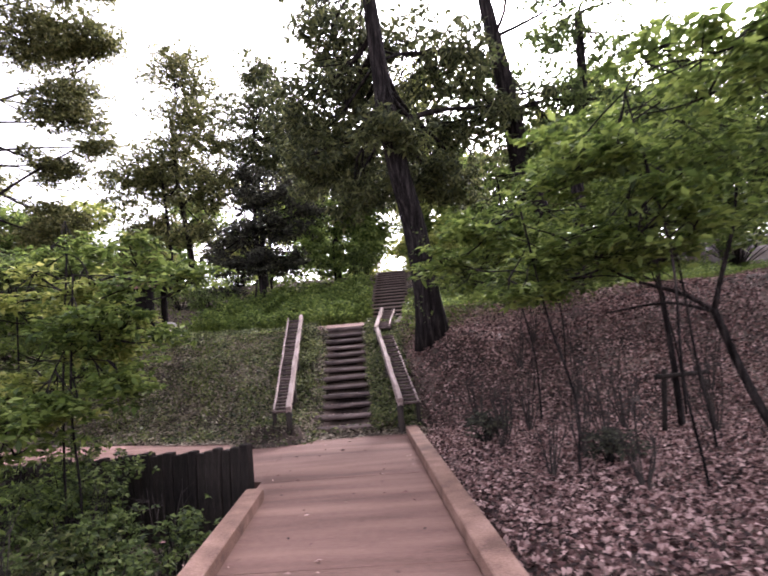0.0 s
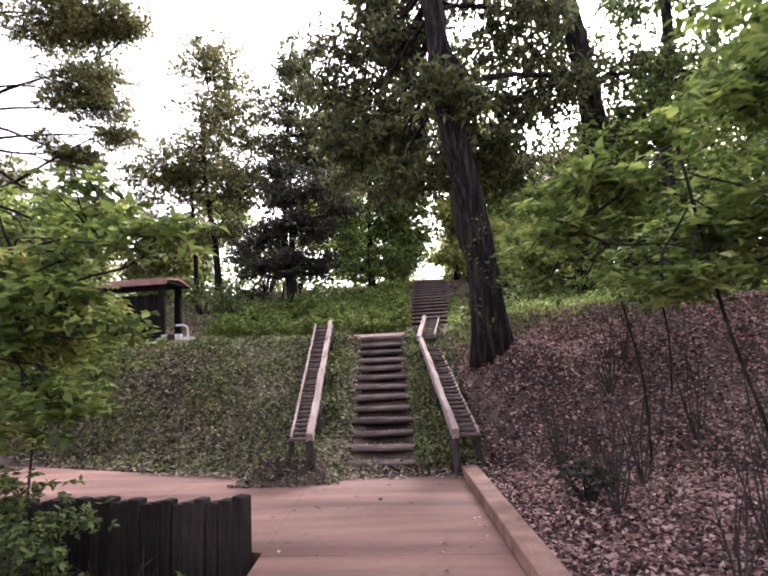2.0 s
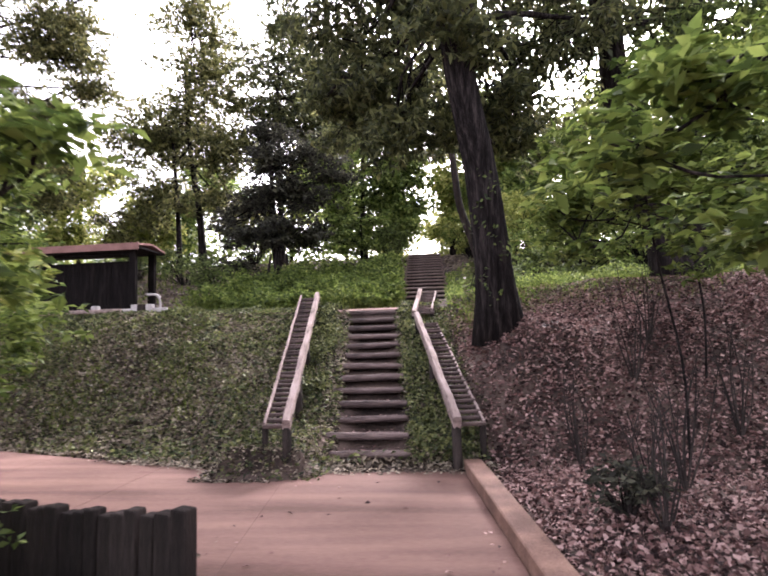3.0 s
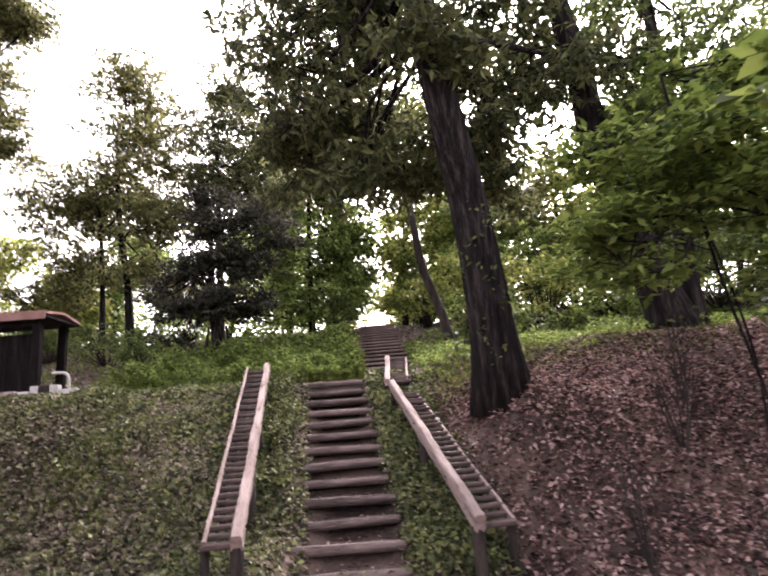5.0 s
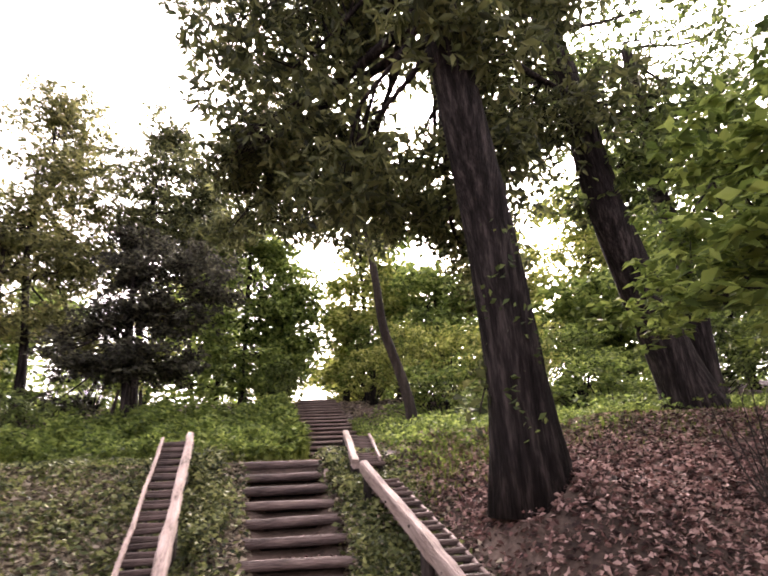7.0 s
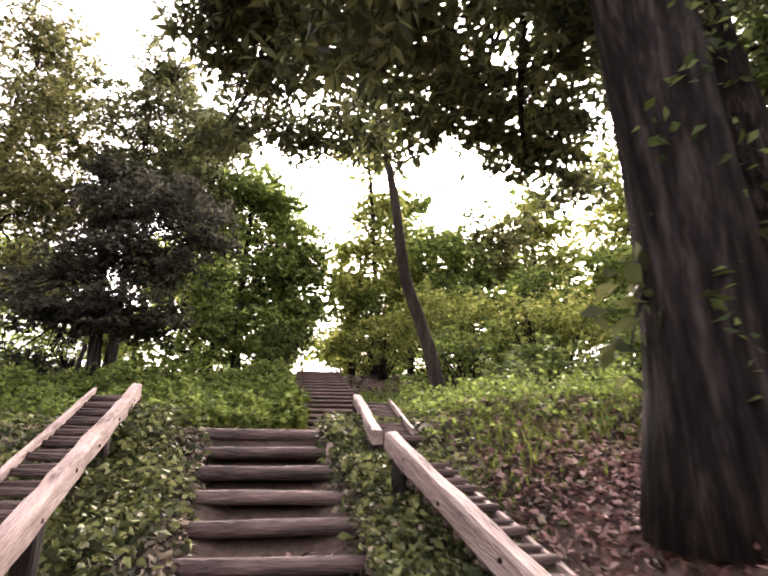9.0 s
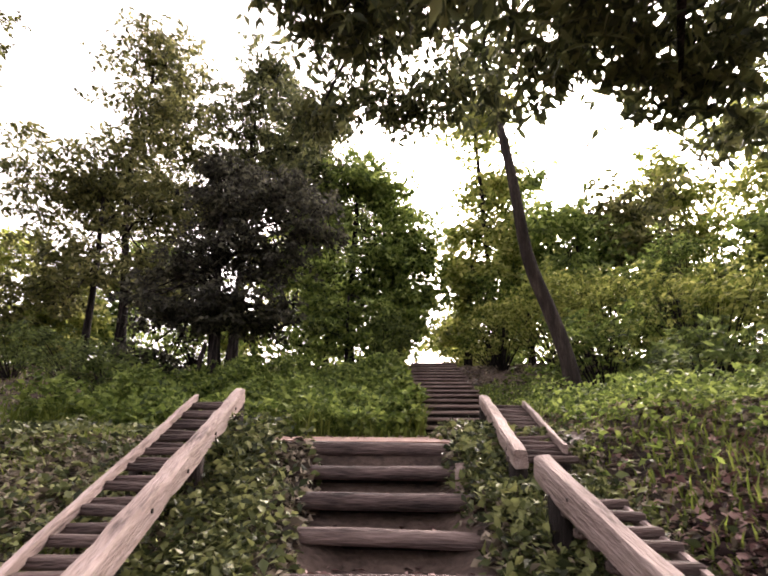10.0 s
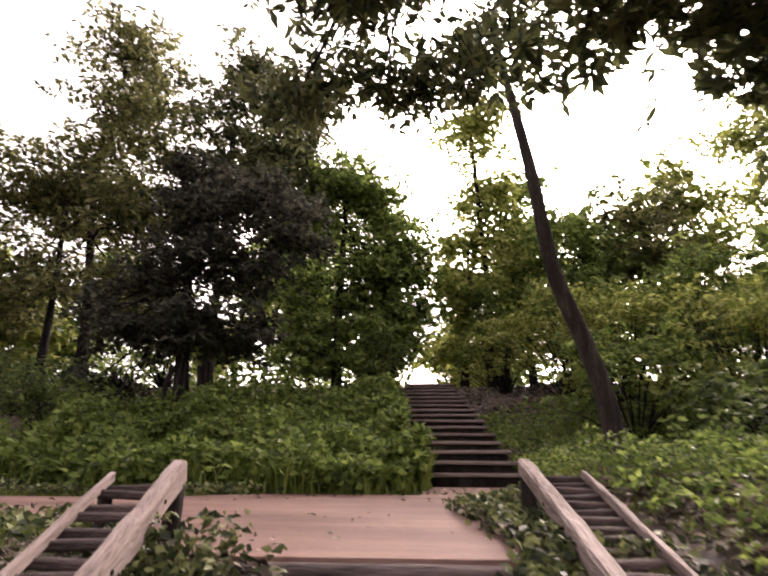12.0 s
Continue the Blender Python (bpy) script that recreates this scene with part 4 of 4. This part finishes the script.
# forked bare trunk that leans in over the slope
FT = thing("forked_tree", gp(4.75, 6.5), "dark forked trunk leaning over the leafy slope", "tree")
fz = gz(4.75, 6.5)
for nm, pts, ra, rb in (("trunk", [(0, 0, -0.2), (-0.25, 0, 0.35 - fz), (-0.5, 0, 1.1 - fz), (-0.63, 0, 1.61 - fz)], 0.06, 0.045), ("limb", [(-0.63, 0, 1.58 - fz), (-0.95, 0, 1.85 - fz), (-1.4, 0, 1.96 - fz), (-2.0, 0.2, 2.4 - fz)], 0.03, 0.01),
                        ("limb", [(-0.63, 0, 1.58 - fz), (-1.1, 0, 1.75 - fz), (-1.8, 0.1, 1.67 - fz)], 0.022, 0.008), ("limb", [(-0.63, 0, 1.6 - fz), (-0.5, 0, 2.0 - fz), (-0.28, 0, 2.5 - fz), (-0.1, 0, 3.4 - fz)], 0.035, 0.012)):
    child(nm, poly_mesh(nm, [tube(interp_path(pts, 10), np.linspace(ra, rb, 10), 8, 0.03, 5)], M_BARK), FT)
child("crown", leaves("crown", [(-0.3 + 0.5 * math.sin(k), 0.4 * math.cos(2.3 * k), 3.0 - fz + 0.5 * math.sin(1.7 * k)) for k in range(70)], (0.3, 0.25, 0.15), 16, 0.12, M_GREEN, 0.7, 0.1, 78), FT)


for i, (x, y, w, h, m) in enumerate([(-3.2, 4.4, 0.8, 0.9, M_SHADE), (-2.6, 5.9, 0.55, 0.55, M_IVY), (-4.4, 6.3, 0.8, 0.9, M_SHADE), (-2.7, 3.2, 0.6, 0.8, M_SHADE), (-8.5, 8.6, 1.4, 1.7, M_SHADE), (-7, 6, 1.4, 1.5, M_SHADE), (-2.2, 5.0, 0.45, 0.6, M_SHADE), (-2.0, 3.6, 0.5, 0.6, M_IVY), (-3.9, 3.4, 0.9, 1.1, M_SHADE), (-5.4, 5.0, 0.9, 1.3, M_GREEN), (-3.1, 5.4, 0.6, 0.75, M_IVY), (-2.5, 2.4, 0.6, 0.7, M_SHADE),
        (-3.3, 6.2, 0.7, 1.15, M_SHADE), (-3.05, 6.75, 0.35, 1.3, M_SHADE), (-3.8, 6.9, 0.5, 1.45, M_SHADE), (-2.75, 5.7, 0.45, 0.85, M_SHADE), (-2.0, 5.95, 0.38, 0.62, M_SHADE), (-4.3, 7.3, 0.7, 1.0, M_GREEN), (-5.2, 7.5, 0.9, 1.2, M_SHADE), (-6.3, 7.9, 1.0, 1.3, M_GREEN), (-3.6, 6.7, 0.6, 0.8, M_GREEN)]):
    bush(x, y, w, h, m, 300 + i, "dark low undergrowth beside the walkway", size=0.08, spread=0.12)


for i, (x, y, w, h) in enumerate([(1.55, 7.85, 0.3, 0.4), (2.7, 6.3, 0.3, 0.35)]):
    bush(x, y, w, h, M_PURPLE, 340 + i, "small dark evergreen clump among fallen leaves", size=0.07, n=40, spread=0.07)


# ---- bare twiggy shrubs on the leafy slope ----
def twigs(x, y, h, n, seed, label, lean=0.0):
    g = np.random.default_rng(seed)
    root = thing("bare_shrub", gp(x, y), label, "shrub", "bare shrubs on the slope")
    pieces = []
    for j in range(n):
        th, sp = g.uniform(0, 2 * np.pi), g.uniform(0.1, 0.5)
        e = np.array([math.cos(th) * sp * h * 0.6 + lean * h, math.sin(th) * sp * h * 0.5, h * g.uniform(0.55, 1)])
        m = e * 0.5 + g.normal(0, 0.05 * h, 3)
        Q = interp_path([(0, 0, -0.08), m, e], 8)
        pieces.append(tube(Q, np.linspace(0.011, 0.003, 8), 5, 0, j, cap=False))
        for b in range(3):
            q = Q[g.integers(3, 7)]
            f = q + np.array([g.normal(0, 0.2), g.normal(0, 0.2), g.uniform(0.08, 0.3)]) * h * 0.5
            pieces.append(tube(interp_path([q, (q + f) / 2 + g.normal(0, 0.03, 3), f], 4), [0.005, 0.004, 0.003, 0.002], 4, 0, b, cap=False))
    tagged(child("stem", poly_mesh("stem", pieces, M_BARK2), root), kind="stuff")


for i, (x, y, h, n) in enumerate([(1.75, 7.6, 1.0, 7), (2.3, 8.6, 1.3, 9), (2.9, 7.0, 1.2, 8), (1.65, 9.6, 1.1, 8), (3.6, 8.3, 1.5, 9), (2.0, 6.0, 0.9, 7), (2.7, 5.4, 1.1, 8), (3.3, 9.6, 1.3, 8), (4.4, 7.4, 1.4, 8), (2.6, 10.6, 1.3, 7), (-2.2, 6.2, 1.0, 6), (-3.1, 6.1, 1.2, 7), (-2.7, 4.3, 1.4, 8), (-3.6, 5.2, 1.7, 8), (1.9, 8.2, 0.9, 9), (2.5, 6.6, 1.0, 8), (3.0, 11.2, 1.2, 8), (5.2, 9.0, 1.4, 8)]):
    twigs(x, y, h, n, 400 + i, "thin bare shrub rising from fallen leaves")


# ---- ground cover ----
def scatter(name, n, xr, yr, keep, size, material, label, kind="stuff", lift=0.012, flat=0.9, seed=1, long=1.7, tall=0.0, level=None, whorl=1):
    g = np.random.default_rng(seed)
    x, y = g.uniform(*xr, n), g.uniform(*yr, n)
    p = keep(x, y) * (0.55 + 0.9 * (np.sin(x * 2.3 + 1.7 * np.sin(y * 1.9)) * np.sin(y * 2.1 + x) * 0.5 + 0.5))
    k = g.uniform(0, 1, n) < p
    x, y = x[k], y[k]
    z = (ground_z(x, y) if level is None else level(x, y)) + lift + g.uniform(0, 1, len(x)) ** 0.8 * tall * lumps(x, y)
    return tagged(new(name, leaves(name, np.stack([x, y, z], 1), (0, 0, 0.004), whorl, size, material, flat, 0, seed, long, whorl)), label, kind=kind)


def lumps(x, y):
    """Uneven growth: tufts of differing height."""
    a = np.sin(x * 2.1 + 1.3 * np.sin(y * 1.7)) * np.sin(y * 2.4 + 1.1 * np.sin(x * 1.3))
    c = np.sin(x * 5.3 + 2 * np.sin(y * 3.1)) * np.sin(y * 4.7 + x)
    return np.clip(0.85 + 0.45 * a + 0.3 * c, 0.25, 1.7)


def blades(name, n, xr, yr, keep, h, material, label, seed=1, w=0.008):
    """Upright grass blades, each a bent strip of three triangles."""
    g = np.random.default_rng(seed)
    x, y = g.uniform(*xr, n), g.uniform(*yr, n)
    k = g.uniform(0, 1, n) < keep(x, y)
    x, y = x[k], y[k]
    n = len(x)
    B = np.stack([x, y, ground_z(x, y) - 0.02], 1)
    H = h * g.uniform(0.35, 1.2, n) * lumps(x, y)
    th = g.uniform(0, 2 * np.pi, n)
    D = np.stack([np.cos(th), np.sin(th), 0 * th], 1)
    S = np.stack([-np.sin(th), np.cos(th), 0 * th], 1) * w
    up = np.array([0, 0, 1.0])
    m = B + H[:, None] * (0.6 * up + 0.12 * D)
    t = B + H[:, None] * (0.95 * up + 0.42 * D)
    V = np.stack([B - S, B + S, m + S * 0.8, m - S * 0.8, t], 1).reshape(-1, 3)
    i = np.arange(n)[:, None] * 5
    F = np.concatenate([i + [0, 1, 2], i + [0, 2, 3], i + [3, 2, 4]], 1).reshape(-1, 3)
    return tagged(new(name, from_arrays(name, V, F, material)), label, kind="stuff")


def off_walk(x, y):
    """1 away from the paving, 0 on it."""
    u = x - axis_x(y)
    on = (u > -1.7) & (u < 0.57) & (y < 9.75)
    lp = (x < -1.6) & (y > 6.75 + 0.36 * np.clip(-1.37 - x, 0, 20)) & (y < 9.6 + 0.34 * np.clip(-1.9 - x, 0, 20))
    upp = (y > 14.1 + 1.35 * sm(-x, 2.0, 3.2)) & (y < 17.6 - 0.5 * sm(-x, 2.2, 4.0) + 1.15 * sm(x, -0.9, -0.72)) & (x < 0.35) & (x > -9)
    st = (u > -1.08) & (u < -0.27) & (y > 9.9) & (y < 14.1)
    st2 = (x > -1.05) & (x < 0.45) & (y > 18.6) & (y < 27.5)
    return 1.0 - (on | lp | upp | st | st2)


right_side = lambda x, y: sm(x - axis_x(y), 0.2, 0.9)
scatter("fallen_leaves", 290000, (0.2, 11), (0, 17), lambda x, y: off_walk(x, y) * right_side(x, y) * (1 - 0.9 * sm(y, 12.3, 14.0)) * np.exp(-((x - 2) / 6) ** 2), 0.066, M_LITTER, "fallen pinkish-brown leaves on the slope", seed=21, flat=0.6, tall=0.03)
scatter("leaf_litter", 100000, (-9, 1.0), (9.3, 14.6), lambda x, y: off_walk(x, y) * (1 - right_side(x, y)), 0.085, M_LITTER2, "grey-brown leaf litter on the bank", seed=22, flat=0.6, tall=0.04)
scatter("leaf_litter", 50000, (-9, -1.5), (0, 9), lambda x, y: off_walk(x, y), 0.07, M_LITTER2, "dark leaf litter below the walkway", seed=23, flat=0.8)
scatter("low_weeds", 150000, (-9, 0.9), (9.8, 17.6), lambda x, y: off_walk(x, y) * np.clip(0.06 + 0.75 * np.clip(lumps(1.3 * x, 1.3 * y) - 0.45, 0, 1) * (0.4 + 0.6 * sm(y, 11, 13.5)), 0, 1) * (1 - right_side(x, y)), 0.07, M_IVY, "low ivy and weeds on the bank", seed=24, flat=0.5, lift=0.03, tall=0.12)
scatter("trailing_weeds", 22000, (-3.4, -1.1), (11.2, 14.3), lambda x, y: sm(-(x - axis_x(y)), 1.25, 1.5) * (1 - sm(-(x - axis_x(y)), 1.75, 1.95)) * off_walk(x, y) * np.clip(lumps(2 * x, 2 * y), 0, 1), 0.062, M_IVY, "leafy weeds trailing between the steps and the rail", seed=42, flat=0.4, lift=0.04, tall=0.17)
scatter("ivy_litter", 12000, (-0.9, 0.7), (9.8, 16.5), lambda x, y: sm(x - axis_x(y) - 0.22 * sm(y, 13.8, 14.4), -0.30, -0.05) * (1 - sm(x - axis_x(y), 0.5, 0.7)), 0.06, M_LITTER2, "brown leaves caught in the ivy", seed=39, flat=0.6, lift=0.05, tall=0.12)
scatter("mound_cover", 9000, (-3.6, -1.1), (9.2, 10.9), lambda x, y: sm(-(x - axis_x(y)), 1.15, 1.3) * (1 - sm(-(x - axis_x(y)), 2.5, 2.75)), 0.06, M_LITTER2, "leaf litter heaped at the foot of the rail", seed=40, flat=0.7, tall=0.03)
scatter("mound_weeds", 3500, (-3.4, -1.1), (9.25, 10.9), lambda x, y: sm(-(x - axis_x(y)), 1.15, 1.3) * (1 - sm(-(x - axis_x(y)), 2.3, 2.55)) * 0.7, 0.06, M_IVY, "ivy and weeds at the foot of the rail", seed=41, flat=0.5, lift=0.03, tall=0.08)
scatter("ivy", 44000, (-0.9, 0.7), (9.8, 16.5), lambda x, y: sm(x - axis_x(y) - 0.22 * sm(y, 13.8, 14.4), -0.30, -0.05) * (1 - sm(x - axis_x(y), 0.5, 0.7)), 0.066, M_IVY, "ivy trailing beside the stairs", seed=25, flat=0.4, lift=0.05, tall=0.16)
blades("bank_grass", 90000, (-9.5, -1.9), (9.8, 17.4), lambda x, y: off_walk(x, y) * (0.12 + 0.88 * sm(y + 0.5 * np.sin(1.7 * x), 10.2, 12.6)) * (1 - 0.4 * sm(x, -3.5, -2)), 0.11, M_GRASS, "short grass on the bank", seed=26)
tall_patch = lambda x, y: off_walk(x, y) * np.clip(1.5 * lumps(x * 1.3, y) - 0.45, 0, 1) * sm(y + 0.3 * np.sin(x * 2.7), 17.4, 18.1) * (1 - sm(y, 20.5, 24)) * sm(x, -7.5, -4.2)
blades("tall_weeds", 90000, (-8, -0.75), (17.4, 23), tall_patch, 0.45, M_GRASS, "tall bright green weeds behind the landing", seed=27, w=0.014)
scatter("weed_leaves", 36000, (-8, -0.75), (17.4, 23), tall_patch, 0.12, M_GREEN, "leafy green weeds behind the landing", seed=28, flat=0.5, lift=0.05, tall=0.62, whorl=4)
blades("slope_grass", 54000, (0.1, 10), (12.4, 22), lambda x, y: off_walk(x, y) * sm(y + 0.25 * np.sin(2 * x), 12.3, 13.4) * sm(x, 0.12, 0.3), 0.13, M_GRASS, "green grass on the slope by the trees", seed=29, w=0.007)
scatter("slope_litter", 74000, (0.1, 8), (12.4, 21), lambda x, y: off_walk(x, y) * sm(x, 0.1, 0.3) * (0.75 - 0.4 * sm(y, 16, 20)), 0.065, M_LITTER2, "brown leaf litter among the weeds on the slope", seed=38, flat=0.75, lift=0.02)
scatter("slope_weeds", 27000, (0.1, 10), (13, 23), lambda x, y: off_walk(x, y) * (0.05 + 0.95 * sm(y, 12.9, 14.8)), 0.058, M_GREEN, "leafy undergrowth on the slope", seed=30, flat=0.5, lift=0.03, tall=0.26, whorl=4)
blades("hill_grass", 30000, (-18, -1), (18, 30), lambda x, y: off_walk(x, y) * 0.35, 0.16, M_GRASS, "sparse grass on the hillside", seed=31, w=0.02)
scatter("hill_leaves", 36000, (-18, 8), (18, 31), lambda x, y: off_walk(x, y) * 0.8, 0.13, M_LITTER2, "leaf litter on the hillside", seed=32, flat=0.8)
scatter("edge_litter", 9000, (-6, 0.8), (9.2, 10.3), lambda x, y: sm(y - 0.34 * np.clip(-1.9 - x, 0, 9), 9.35, 9.7) * (1 - sm(y - 0.34 * np.clip(-1.9 - x, 0, 9), 9.7, 9.9)), 0.06, M_LITTER2, "leaf litter spilling over the end of the paving", seed=33, flat=0.9, level=lambda x, y: 0 * x + 0.005)
scatter("stray_leaves", 420, (-1.6, 1.6), (-2, 9.5), lambda x, y: 0.25 + 0.75 * sm(np.abs(x - axis_x(y) + 0.65), 0.5, 0.95) * (np.abs(x - axis_x(y) + 0.65) < 0.97), 0.055, M_LITTER, "a few stray fallen leaves on the paving", seed=34, flat=0.95, level=lambda x, y: 0 * x + 0.004)
scatter("landing_litter", 1500, (-6, 0.5), (14.3, 18.4), lambda x, y: 0.12 + 0.9 * sm(y, 17.1, 17.7) + 0.6 * (1 - sm(y, 14.4, 14.9)) * sm(-x, 1.6, 2.2), 0.06, M_LITTER2, "scattered leaves and twigs on the upper path", seed=35, flat=0.95, level=lambda x, y: np.interp(y, [13.5, 14.15, 18.75], [2.065, 2.085, 2.415]))
scatter("step_litter", 2600, (-2.1, -0.1), (10.1, 14.2), lambda x, y: 0.35 + 0 * x, 0.05, M_LITTER, "leaf litter caught on the log steps", seed=36, flat=0.9, level=lambda x, y: 0.16 * (np.floor((y - 10.08) / 0.345) + 1) - 0.035)
scatter("step_weeds", 9000, (-2.4, 0.1), (9.9, 14.4), lambda x, y: np.clip(sm(np.abs(x - axis_x(y) + 0.78), 0.48, 0.72) * (np.abs(x - axis_x(y) + 0.78) < 0.85) * lumps(2 * x, 2 * y), 0, 1), 0.06, M_IVY, "ivy and weeds creeping over the ends of the steps", seed=37, flat=0.5, level=lambda x, y: 0.464 * (y - 9.75) + 0.06, tall=0.07)
g = np.random.default_rng(50)
for nm, x0, x1 in (("distant_thicket", 2.5, 34), ("distant_thicket", -36, -3.0)):
    n = 1700
    cx, cy = g.uniform(x0, x1, n), g.uniform(30, 40, n)
    cz = ground_z(cx, cy) + g.uniform(0, 1, n) ** 1.4 * (2.2 + 1.2 * np.sin(cx * 0.9) + 0.7 * np.sin(cx * 2.3))
    tagged(new(nm, leaves(nm, np.stack([cx, cy, cz], 1), (0.35, 0.35, 0.25), 10, 0.34, M_GREEN, 0.45, 0.2, 51 + int(x0))), "dense green thicket beyond the crest", kind="stuff")
